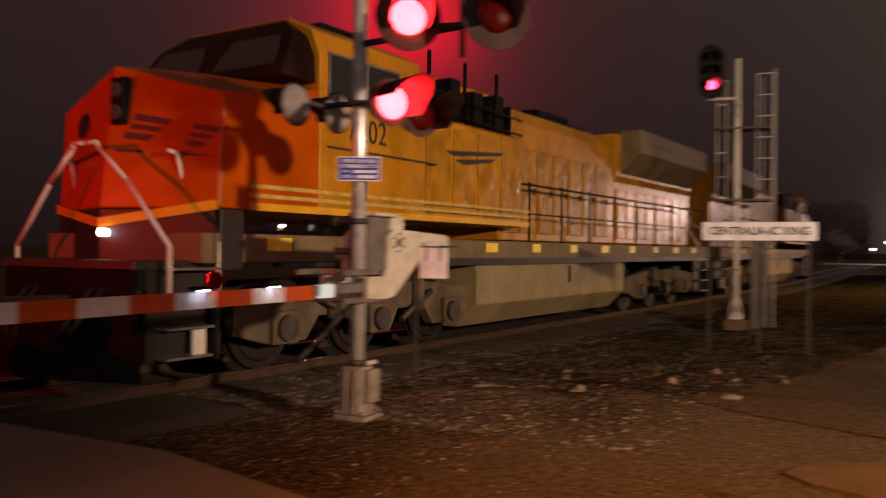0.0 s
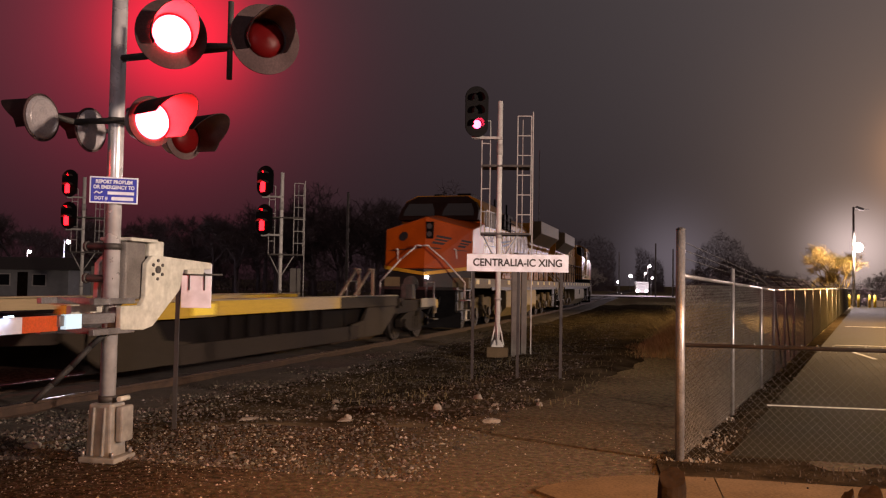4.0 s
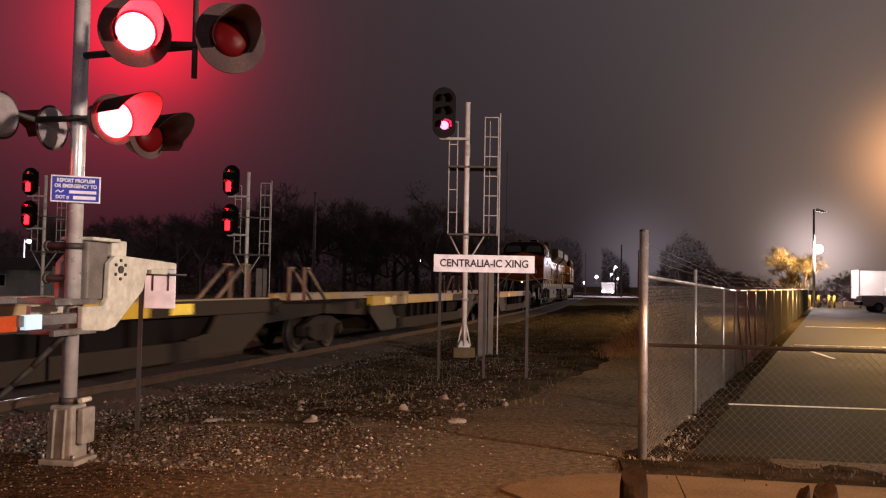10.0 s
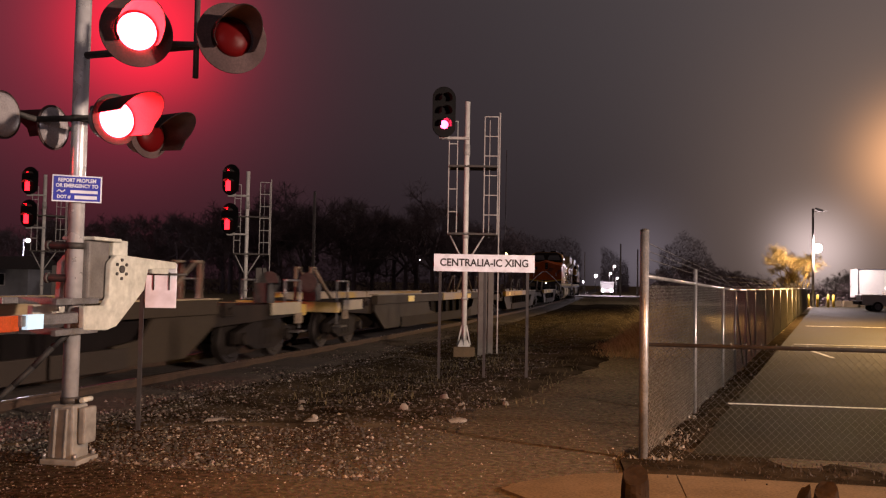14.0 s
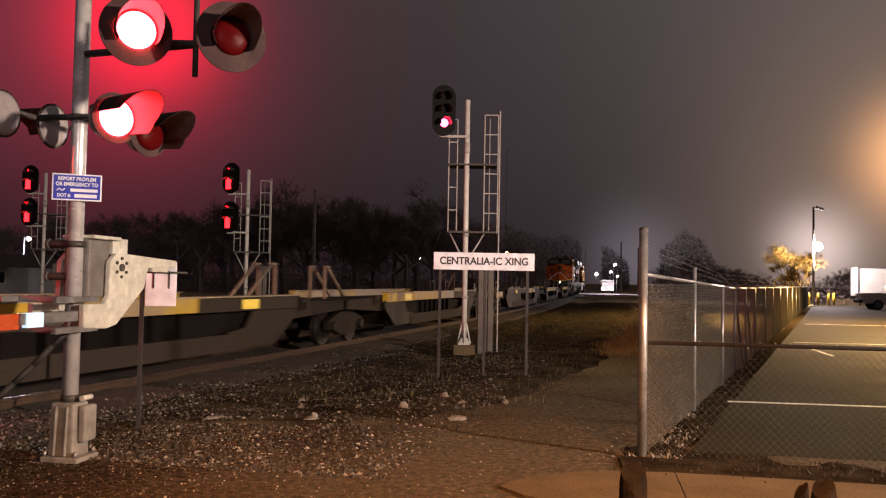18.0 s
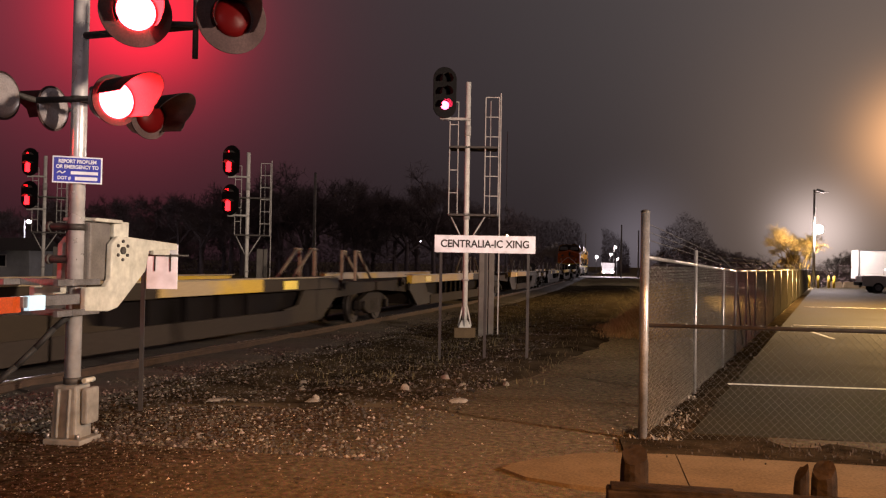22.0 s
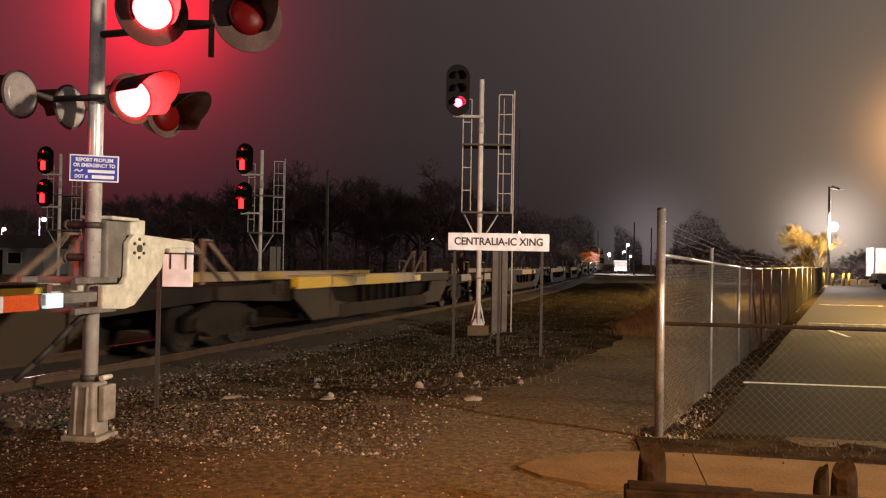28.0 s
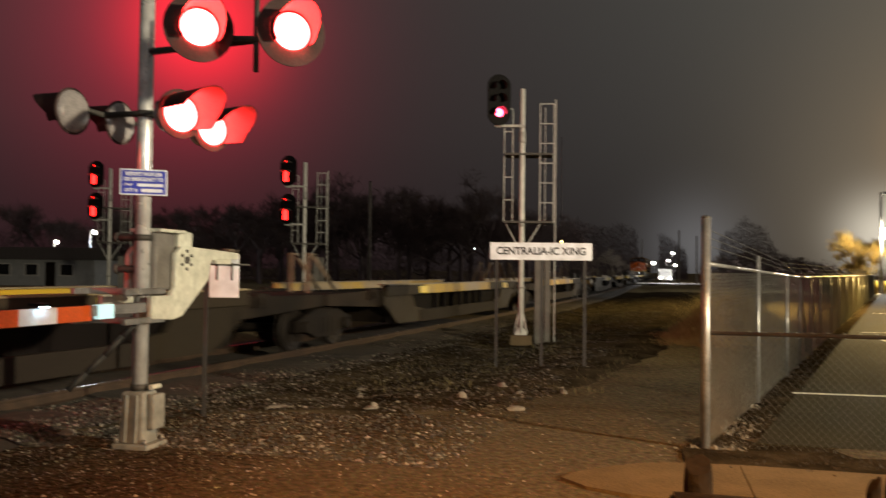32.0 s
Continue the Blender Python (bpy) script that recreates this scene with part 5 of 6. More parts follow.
            part("visor", Shape().add(v if hw < .3 else [(x * 1.35, y, z + (w - z) * 1.35) for (x, y, w) in v], [(2 * i, 2 * i + 1, 2 * i + 3, 2 * i + 2) for i in range(n)], True), mat("visor_black", (0.05, 0.045, 0.045), 0.7, 0, 5, 0.3, bump=0), head, "black visor")
        if hw < 0.3:
            part("red_aspect", Shape().cyl((0, -0.032, lz[0]), (0, -0.045, lz[0]), 0.10, n=20), lit, head, "lit red signal lamp")
        else:
            part("red_aspect", Shape().box((-0.08, -0.05, lz[0] - 0.05), (0.19, 0.03, 0.36)), lit, head, "lit red upright signal lens", 0.012)
            # emitting box imitates lens light caught on the hood's tip
            part("marker_lamp", Shape().box((-0.13, -0.05, lz[0] + 0.47), (0.15, 0.04, 0.06)), lit, head, "glowing tip imitating lens light on the hood", 0.012)
    return S


signal_mast((-2.95, 19.35, 0.0), 10, [(-0.56, 5.70, 0.28, 0.60, (-0.30, 0.0, 0.30))], 6.0, "silver signal mast with an oval head showing red", SIGNALRED, 14)
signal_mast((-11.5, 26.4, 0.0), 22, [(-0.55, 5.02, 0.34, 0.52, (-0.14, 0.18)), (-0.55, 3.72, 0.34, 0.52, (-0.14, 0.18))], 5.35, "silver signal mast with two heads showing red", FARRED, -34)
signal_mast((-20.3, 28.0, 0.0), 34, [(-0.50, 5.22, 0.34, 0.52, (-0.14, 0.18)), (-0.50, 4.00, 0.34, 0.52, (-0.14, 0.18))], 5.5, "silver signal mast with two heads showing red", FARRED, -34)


# ---- fences ----
def chain_link(p0, p1, height, base, pitch=0.075, wire=0.0016):
    """Woven diamond wire between two points, as real thin wires."""
    p0, p1 = Vector(p0), Vector(p1)
    L = (p1 - p0).length
    d = (p1 - p0) / L
    s = Shape()
    n = Vector((-d.y, d.x, 0)) * 0.004

    def wire_at(u0, z0, u1, z1, off):
        a = p0 + d * u0 + Vector((0, 0, z0)) + n * off
        b = p0 + d * u1 + Vector((0, 0, z1)) + n * off
        t = (b - a).normalized()
        q = t.orthogonal().normalized()
        w = t.cross(q)
        v = []
        for e in (a, b):
            for k in range(3):
                c = 2 * math.pi * k / 3
                v.append(e + (q * math.cos(c) + w * math.sin(c)) * wire)
        s.add(v, ((0, 1, 4, 3), (1, 2, 5, 4), (2, 0, 3, 5)))
    u = -height
    while u < L:
        for sign in (1, -1):
            u0, u1 = (u, u + height) if sign > 0 else (u + height, u)
            z0, z1 = base, base + height
            # clip to the panel's length
            lo, hi = 0.0, L
            def clip(ua, za, ub, zb):
                if ua < lo:
                    f = (lo - ua) / (ub - ua)
                    return lo, za + (zb - za) * f
                if ua > hi:
                    f = (hi - ua) / (ub - ua)
                    return hi, za + (zb - za) * f
                return ua, za
            if max(u0, u1) <= lo or min(u0, u1) >= hi:
                continue
            a0 = clip(u0, z0, u1, z1)
            a1 = clip(u1, z1, u0, z0)
            wire_at(*a0, *a1, sign)
        u += pitch
    return s


GALV = mat("fence_wire_galvanised", (0.38, 0.39, 0.36), 0.5, 0.1, 5, 0.3, bump=0.0)
fence = thing("chain_link_fence", "tall galvanised chain-link fence with barbed wire arms", "fence")
ys = [8.4, 11.75, 14.95, 16.95, 19.2, 21.6, 25.2, 28.8, 33.3, 38.8, 44.4, 50, 55.5, 61, 66.7, 72.3, 78]


def rail_h(y):
    return 1.80 - 0.0175 * (y - 8.4) if y < 16.95 else 1.65 + 0.0015 * (y - 16.95)


for i, y in enumerate(ys):
    x = fence_x(y)
    if i == 0:
        part("corner_post", Shape().cyl((x, y, -0.1), (x, y, 2.24), 0.044, n=18), STEEL, fence, "stout galvanised corner post")
        part("post_cap", Shape().ball((x, y, 2.245), 0.047, 12, 0.5), DARKSTEEL, fence)
    else:
        part("fence_post", Shape().cyl((x, y, -0.1), (x, y, rail_h(y) + (0.20 if y < 14 else 0.03)), 0.026, n=12), STEEL, fence)
    if y >= 16:
        part("barb_arm", Shape().box((x - 0.16, y, rail_h(y) + 0.15), (0.42, 0.03, 0.03), (0, 42, 0)), DARKSTEEL, fence, "slanted barbed wire arm")
    if i in (3, 4):
        part("brace_post", Shape().tube([(x + 0.0, y, rail_h(y) - 0.05), (fence_x(y + 1.6), y + 1.6, 0.1)], 0.022, 8), STEEL, fence, "slanting brace")
for a, b in zip(ys, ys[1:]):
    pa, pb = Vector((fence_x(a), a, rail_h(a))), Vector((fence_x(b), b, rail_h(b)))
    part("top_rail", Shape().cyl(pa, pb, 0.021, n=10), STEEL, fence, "galvanised top rail")
tagged(part("wire_mesh", chain_link((fence_x(8.4), 8.4, 0), (fence_x(30.7), 30.7, 0), 1.68, 0.03, 0.075, 0.0024), GALV, fence, "woven diamond wire mesh"), kind="stuff")
tagged(part("wire_mesh", chain_link((fence_x(30.7), 30.7, 0), (fence_x(78), 78, 0), 1.72, 0.03, 0.11, 0.005), GALV, fence, "woven diamond wire mesh"), kind="stuff")
for k in range(3):
    pts = [(fence_x(y) - 0.07 - 0.11 * k, y, rail_h(y) + 0.08 + 0.10 * k) for y in ys if y >= 16]
    part("barbed_wire", Shape().tube([(fence_x(8.4), 8.4, 1.98 + 0.08 * k)] + pts, 0.004, 4), DARKSTEEL, fence, "strand of barbed wire")

low = thing("low_fence", "low galvanised chain-link fence along the pavement", "fence")
part("top_rail", Shape().tube([(0.55, 8.42, 1.13), (9.0, 8.62, 1.13)], 0.020, 10), mat("dull_grey_rail", (0.085, 0.08, 0.075), 0.6, 0.3, 6, 0.4), low, "dull grey top rail")
tagged(part("wire_mesh", chain_link((0.55, 8.42, 0), (9.0, 8.62, 0), 1.08, 0.04, 0.075, 0.0013), mat("dull_fence_wire", (0.11, 0.11, 0.105), 0.6, 0.3, 5, 0.3, bump=0.0), low, "woven diamond wire mesh"), kind="stuff")
for x in (3.6, 6.4, 9.0):
    part("fence_post", Shape().cyl((x, 8.5, 0), (x, 8.5, 1.16), 0.024, n=10), STEEL, low)
tie = Shape()
for k in range(60):
    x = 0.62 + k * 0.14
    tie.tube([(x - 0.03, 8.42 + (x - .55) * 0.0237, 1.10), (x, 8.415 + (x - .55) * 0.0237, 1.165), (x + 0.03, 8.42 + (x - .55) * 0.0237, 1.10)], 0.002, 3)
tagged(part("wire_knuckle", tie, GALV, low, "twisted wire ends on the rail"), kind="stuff")

# ---- timber guard by the pavement ----
guard = thing("timber_guard", "low weathered timber guard rail on stub posts", "barrier")
part("beam", Shape().box((3.15, 5.42, 0.205), (6.1, 0.17, 0.23), (0, 0, 1.5)), WOOD, guard, "weathered grey-brown timber beam", 0.012)
part("beam_cap", Shape().box((0.50, 5.36, 0.328), (0.75, 0.15, 0.018), (0, 0.6, 1.5)), WOOD, guard, "", 0.004)
for x, y, r, h in ((0.285, 5.66, 0.095, 0.46), (1.335, 5.70, 0.050, 0.40), (1.475, 5.72, 0.080, 0.42), (4.4, 5.8, 0.1, 0.42)):
    ring, n = [], 16
    for z0, k in ((-0.1, 1.0), (0.12, 1.02), (0.3, 0.97), (h - 0.06, 0.96), (h, 0.86)):
        for i in range(n):
            a = 2 * math.pi * i / n
            q = r * k * (1 + 0.10 * noise.noise((math.cos(a) * 2.2 + x * 9, math.sin(a) * 2.2, z0 * 1.5)))
            top = 0.05 * math.cos(a - x * 5) * (z0 > 0.3) + 0.015 * noise.noise((a * 3, x * 4, 1.0)) * (z0 > 0.3)
            ring.append((x + q * math.cos(a), y + q * math.sin(a), z0 + top))
    st = Shape().add(ring, [(j * n + i, j * n + (i + 1) % n, (j + 1) * n + (i + 1) % n, (j + 1) * n + i) for j in range(4) for i in range(n)] + [tuple(4 * n + i for i in range(n))], False)
    part("stub_post", st, WOOD, guard, "rough sawn-off timber post")


# ---- trees and far woods ----
# bark paled so that distant trees look hazy against the sky
PALEBARK = mat("haze_paled_bark", (0.42, 0.36, 0.29), 0.9, 0.0, 6, 0.4, bump=0.2)
POLEWOOD = mat("pale_pole_wood", (0.34, 0.31, 0.27), 0.85, 0.0, 3, 0.4, bump=0.4, fine=30)
# haze over the far woods is put into this lifted, reddish bark colour
DARKBARK = mat("haze_lifted_bark", (0.16, 0.115, 0.115), 0.9, 0.0, 6, 0.5, bump=0.2)

def tree(at, height, seed, label, material=BARK, spread=0.55, depth=5, category="tree", twig=0.0011, stem=0.32, slim=1.0):
    rnd = random.Random(seed)
    T = thing("bare_tree", label, category, "bare trees", at=at)
    trunk, crown = Shape(), Shape()

    def grow(p, d, ln, r, level):
        q = p + d * ln
        (trunk if level == 0 else crown).cyl(p, q, r, r * 0.68, n=8 if level == 0 else (5 if level < 3 else 3), caps=False)
        if level >= depth:
            for _ in range(7):
                o = p + d * ln * rnd.uniform(0.2, 1.0)
                t = (d * 0.5 + Vector((rnd.gauss(0, 1), rnd.gauss(0, 1), rnd.gauss(0, 1))).normalized()).normalized() * height * rnd.uniform(0.035, 0.085)
                w = t.orthogonal().normalized() * height * twig
                crown.add([o - w, o + w, o + t], [(0, 1, 2)])
            return
        for _ in range((3 if level < 3 else 4) if stem > 0.2 else (6 if level == 0 else 3)):
            side = Vector((rnd.gauss(0, 1), rnd.gauss(0, 1), rnd.gauss(0.25, 0.7))).normalized()
            nd = (d * (1 - spread) + side * spread + Vector((0, 0, 0.12))).normalized()
            grow(p + d * ln * rnd.uniform(0.55, 1.0), nd, ln * (rnd.uniform(0.58, 0.82) if stem > 0.2 or level else rnd.uniform(1.6, 2.6)), r * 0.55, level + 1)
    grow(Vector((0, 0, -0.1)), Vector((rnd.uniform(-.05, .05), rnd.uniform(-.05, .05), 1)).normalized(), height * stem, height * 0.022 * slim, 0)
    part("trunk", trunk, material, T, "tapered bare trunk")
    part("crown", crown, material, T, "crown of bare limbs and twigs")
    return T


rnd = random.Random(11)
for k in range(44):
    x = -72 + k * 1.42 + rnd.uniform(-1.2, 1.2)
    tree((x, (86, 94, 102)[k % 3] + rnd.uniform(-3, 3), -0.2), rnd.uniform(12.0, 15.5) * (1.0 if -48 < x < -15 else 0.85), 100 + k, "dark bare winter tree in the misty distance", DARKBARK, 0.60, 5, "tree", 0.0016)
for x, y, h in ((-11.5, 120, 9), (-8.5, 126, 8), (-5.5, 132, 7), (11, 128, 6.5), (13, 124, 7.5), (14.5, 122, 7), (17, 118, 6), (20, 120, 5.5), (30, 112, 6), (35, 120, 6)):
    tree((x, y, -0.2), h, int(x * 7 + 900), "grey bare winter tree in the misty distance", PALEBARK, 0.62, 5, "tree", 0.0018)
TAN = mat("tan_bark", (0.42, 0.25, 0.035), 0.8, 0, 6, 0.4)
for x, y, h, k in ((20.3, 87.6, 10.5, 44), (19.6, 88.2, 8.0, 46), (19.0, 88.6, 5.0, 45), (20.8, 88.0, 8.0, 47), (20.0, 88.9, 5.5, 48)):
    tree((x, y, 0), h, k, "bare upright tree with dry tan twigs beside the yard lamp", TAN, 0.42, 5, "tree", 0.0013, 0.24, 0.6)


def far_woods():
    """Undergrowth between the trees: many short crossing twigs."""
    rnd = random.Random(3)
    s = Shape()
    for _ in range(75000):
        x = rnd.uniform(-120, 50)
        y = 92 + rnd.uniform(-6, 40) + abs(x) * 0.05
        if -9 < x / y * 150 < 8.5:
            continue
        h = (7.0 if x < 0 else 2.6) + 1.6 * noise.noise((x * 0.06, 5.0, 0.0)) + 1.4 * noise.noise((x * 0.25, 8.0, 0.0))
        z = rnd.random() ** 1.3 * max(h, 2.0)
        d = Vector((rnd.gauss(0, 1), rnd.gauss(0, 1), rnd.gauss(0.5, 1))).normalized() * rnd.uniform(0.25, 0.8)
        a = Vector((x, y, z))
        w = d.orthogonal().normalized() * rnd.uniform(.015, .05) * (1.6 - z / h)
        s.add([a - w, a + w, a + d], [(0, 1, 2)])
    for _ in range(16000):
        y = rnd.uniform(104, 120)
        q = rnd.uniform(0.078, 0.20)
        h = 3.0 + 5.5 * math.exp(-((q - 0.105) / 0.035) ** 2) + 1.3 * noise.noise((q * 60, 2.0, 0.0))
        z = rnd.random() ** 1.3 * h
        d = Vector((rnd.gauss(0, 1), rnd.gauss(0, 1), rnd.gauss(0.5, 1))).normalized() * rnd.uniform(0.25, 0.8)
        a = Vector((q * y, y, z))
        w = d.orthogonal().normalized() * rnd.uniform(.015, .05) * (1.6 - z / h)
        s.add([a - w, a + w, a + d], [(0, 1, 2)])
    for _ in range(22000):
        y = rnd.uniform(225, 260)
        x = y * rnd.uniform(-0.10, 0.042)
        if abs(x - line_x(y)) < 3:
            continue
        h = 15 - 90 * max(x / y + 0.035, 0) + 3 * noise.noise((x * 0.12, 1.0, 0.0))
        z = rnd.random() ** 1.3 * h
        d = Vector((rnd.gauss(0, 1), rnd.gauss(0, 1), rnd.gauss(0.5, 1))).normalized() * rnd.uniform(0.5, 1.4)
        a = Vector((x, y, z))
        w = d.orthogonal().normalized() * rnd.uniform(.03, .09) * (1.6 - z / h)
        s.add([a - w, a + w, a + d], [(0, 1, 2)])
    solid("far_woods", s, DARKBARK, "far dark thicket between the bare trees", "woods", kind="stuff")


far_woods()

# ---- lamps and poles ----
def lamp_pole(at, height, head, material_light, label, arm=0.0, r=0.12, glow_r=0.2, lower=None):
    P = thing("lamp_pole", label, "street lamp", "lamp poles", at=at)
    part("pole", Shape().cyl((0, 0, -0.2), (0, 0, height), r, r * 0.7, 10), POLEWOOD if r > 0.1 else STEEL, P, "tall pole")
    z = lower if lower else height - 0.2
    part("arm", Shape().tube([(0, 0, z), (arm, 0, z + 0.1)], 0.04, 6), STEEL, P)
    part("lamp_cover", Shape().box((arm, 0, z + 0.16), (glow_r * 1.6, glow_r * 1.4, 0.12)), DARKSTEEL, P, "", 0.02)
    part("lamp_bulb", Shape().ball((arm, -0.05, z), glow_r, 14), material_light, P, "glowing lamp")
    return P


lamp_pole((21.0, 85.2, 0), 9.5, None, WHITELIGHT, "tall wooden pole with a bright white yard lamp", 0.42, 0.14, 0.42, 5.65)
solid("floodlight", Shape().box((21.5, 85.0, 9.35), (0.7, 0.4, 0.22), (0, 20, 0)).tube([(21.0, 85.2, 9.2), (22.3, 85.0, 9.25)], 0.03, 6), DARKSTEEL, "unlit floodlight on the pole top", "floodlight", bevel=0.02)
lamp_pole((-11.4, 110, 0), 19.5, None, AMBERLIGHT, "tall slender mast with an amber lamp", 0.25, 0.09, 0.27, 5.55)
lamp_pole((3.9, 160, 0), 5.6, None, WHITELIGHT, "far street lamp with a white light", 0.3, 0.1, 0.22)
lamp_pole((3.2, 158, 0), 4.2, None, WHITELIGHT, "far street lamp with a white light", 0.2, 0.08, 0.17)
lamp_pole((4.2, 150, 0), 3.3, None, WHITELIGHT, "far street lamp with a white light", 0.2, 0.08, 0.16)
lamp_pole((0.9, 220, 0), 4.4, None, WHITELIGHT, "far lit lamp beside the line", 0.1, 0.08, 0.36)
lamp_pole((-2.3, 220, 0), 2.8, None, SMALLWHITE, "far lit lamp beside the line", 0.1, 0.08, 0.28)
lamp_pole((-52.8, 70, 0), 5.2, None, WHITELIGHT, "pole with a white yard light", 0.5, 0.09, 0.20)
lamp_pole((-58.5, 72, 0), 4.3, None, WHITELIGHT, "pole with a white yard light", 0.3, 0.09, 0.16)
lamp_pole((-66.5, 72, 0), 4.9, None, WHITELIGHT, "pole with a white yard light", -0.5, 0.09, 0.2)
lamp_pole((-33.5, 160, 0), 6.3, None, SMALLWHITE, "small far lamp among the trees", 0.2, 0.08, 0.22)
lamp_light("house_yard_light", (-52.0, 68.6, 5.0), 900, (0.8, 0.9, 1.0), 0.2)
for x, y, h in ((-20.75, 60, 8.4), (4.3, 130, 8.1), (6.9, 131, 7.3), (-1.5, 175, 8.5)):
    u = thing("utility_pole", "plain wooden utility pole", "pole", "utility poles", at=(x, y, 0))
    part("pole", Shape().cyl((0, 0, -0.2), (0, 0, h), 0.14, 0.10, 10), POLEWOOD, u)
    part("pole_cap", Shape().cyl((0, 0, h), (0, 0, h + 0.06), 0.11, 0.05, 10), DARKSTEEL, u)

# ---- car park: pickup, trailer, bollards, blocks ----
def pickup(at, turn):
    V = thing("pickup_truck", "white pickup truck parked on the lot", "pickup truck", at=at, turn=turn)
    CAR = mat("white_car_paint", (0.72, 0.72, 0.70), 0.3, 0, 3, 0.12, bump=0.0)
    b = Shape().prism([(-2.9, 0.62), (-2.9, 1.32), (-0.95, 1.34), (0.55, 1.34), (2.6, 1.18), (2.85, 1.0), (2.85, 0.55), (2.35, 0.45), (-2.7, 0.5)], "y", -0.95, 0.95)
    part("body", b, CAR, V, "white body", 0.05)
    c = Shape().prism([(-0.95, 1.3), (-0.75, 1.92), (0.55, 1.92), (1.25, 1.3)], "y", -0.82, 0.82)
    part("cab", c, CAR, V, "white cab", 0.06)
    for sy in (-1, 1):
        part("side_glass", Shape().prism([(-0.75, 1.36), (-0.62, 1.84), (0.48, 1.84), (1.0, 1.36)], "y", sy * 0.815, sy * 0.83), DARKGLASS, V)
    part("bed", Shape().box((-1.9, 0, 1.30), (1.75, 1.55, 0.08)), BLACK, V, "dark load bed")
    part("rear_bumper", Shape().box((-2.98, 0, 0.68), (0.2, 1.7, 0.28)), BLACK, V, "", 0.03)
    for sy in (-0.8, 0.8):
        part("tail_light", Shape().box((-2.905, sy, 1.08), (0.03, 0.16, 0.38)), mat("tail_lens", (0.35, 0.02, 0.02), 0.3), V)
    for x in (-1.75, 1.85):
        for sy in (-1, 1):
            w = part("wheel", Shape().cyl((x, sy * 0.72, 0.40), (x, sy * 0.975, 0.40), 0.40, n=24), RUBBER, V, "black tyre", 0.03)
            part("rim", Shape().cyl((x, sy * 0.975, 0.40), (x, sy * 0.985, 0.40), 0.25, n=18), STEEL, w, "bright rim")
    return V


pickup((24.1, 72, 0), 0)
tr = thing("box_trailer", "white box trailer parked behind the pickup", "trailer", at=(25.5, 88, 0))
part("box", Shape().box((7, 0, 2.35), (14, 2.5, 2.8)), mat("trailer_white", (0.75, 0.74, 0.70), 0.45, 0, 0.8, 0.12, bump=0.02), tr, "white box body", 0.03)
part("corner_edge", Shape().box((0.02, -1.25, 2.35), (0.12, 0.06, 2.8)).box((7, -1.26, 3.72), (14, 0.05, 0.1)).box((7, -1.26, 0.98), (14, 0.05, 0.12)), STEEL, tr)
for x in (1.6, 2.9):
    part("wheel", Shape().cyl((x, -1.2, 0.5), (x, -0.85, 0.5), 0.5, n=20), RUBBER, tr)
part("leg", Shape().box((10.5, -0.9, 0.5), (0.14, 0.14, 1.0)), DARKSTEEL, tr)
YEL = mat("bollard_yellow", (0.75, 0.50, 0.03), 0.5, 0, 4, 0.3)
for x, y in ((20.2, 83.6), (20.9, 83.2), (21.9, 83.4), (22.6, 84.3)):
    solid("bollard", Shape().cyl((0, 0, -0.05), (0, 0, 1.15), 0.11, n=14).ball((0, 0, 1.15), 0.11, 12, 0.6), YEL, "yellow steel bollard by the lamp pole", "bollard", "bollards", at=(x, y, 0))
for k in range(4):
    solid("concrete_block", Shape().prism([(-0.7, 0), (0.7, 0), (0.62, 0.62), (-0.62, 0.62)], "y", -0.3, 0.3), CONCRETE, "grey concrete block in a row", "concrete block", "concrete blocks", at=(23.2 + k * 1.55, 86.5 + 0.1 * k, 0), bevel=0.03)

# ---- far vehicle and house ----
van = thing("box_van", "white box van with lit headlamps by the far crossing", "van", at=(2.6, 150, 0), turn=0)
part("body", Shape().box((0, 0, 1.45), (2.3, 4.5, 1.9)), mat("trailer_white", (0.75, 0.74, 0.70)), van, "white box body", 0.05)
part("cab", Shape().prism([(-2.25, 0.5), (-3.7, 0.5), (-3.7, 1.2), (-2.9, 2.0), (-2.25, 2.1)], "x", -1.0, 1.0), mat("trailer_white", (0.75, 0.74, 0.70)), van, "white cab", 0.04)
for sx in (-0.75, 0.75):
    part("headlamp", Shape().cyl((sx, -3.71, 0.85), (sx, -3.76, 0.85), 0.16, n=14), WHITELIGHT, van, "lit headlamp")
for sx in (-0.85, 0.85):
    for y in (-2.9, 1.4):
        part("wheel", Shape().cyl((sx - .12, y, 0.4), (sx + .12, y, 0.4), 0.4, n=16), RUBBER, van)
house = thing("house", "low pale house among the lights", "house", at=(-50.5, 62.5, 0), turn=12)
part("wall", Shape().prism([(-4.8, 0), (4.8, 0), (4.8, 2.2), (-4.8, 2.2)], "y", -3, 3), mat("pale_siding", (0.42, 0.45, 0.48), 0.7, 0, 2, 0.2), house, "pale siding wall")
part("roof", Shape().prism([(-3.5, 2.2), (3.5, 2.2), (0, 3.3)], "x", -5.1, 5.1), mat("dark_shingles", (0.06, 0.055, 0.05), 0.9, 0, 5, 0.4), house, "dark low gable roof")
for x in (-3, -0.6, 2.4):
    w = part("window", Shape().box((x, -3.02, 1.35), (1.0, 0.06, 0.9)), DARKGLASS, house)
    part("window_frame", Shape().box((x, -3.04, 0.87), (1.2, 0.08, 0.07)).box((x, -3.04, 1.83), (1.2, 0.08, 0.07)).box((x - .56, -3.04, 1.35), (0.07, 0.08, 0.9)).box((x + .56, -3.04, 1.35), (0.07, 0.08, 0.9)), WHITE, w)
part("door", Shape().box((1.0, -3.02, 1.0), (0.85, 0.05, 2.0)), WOOD, house)

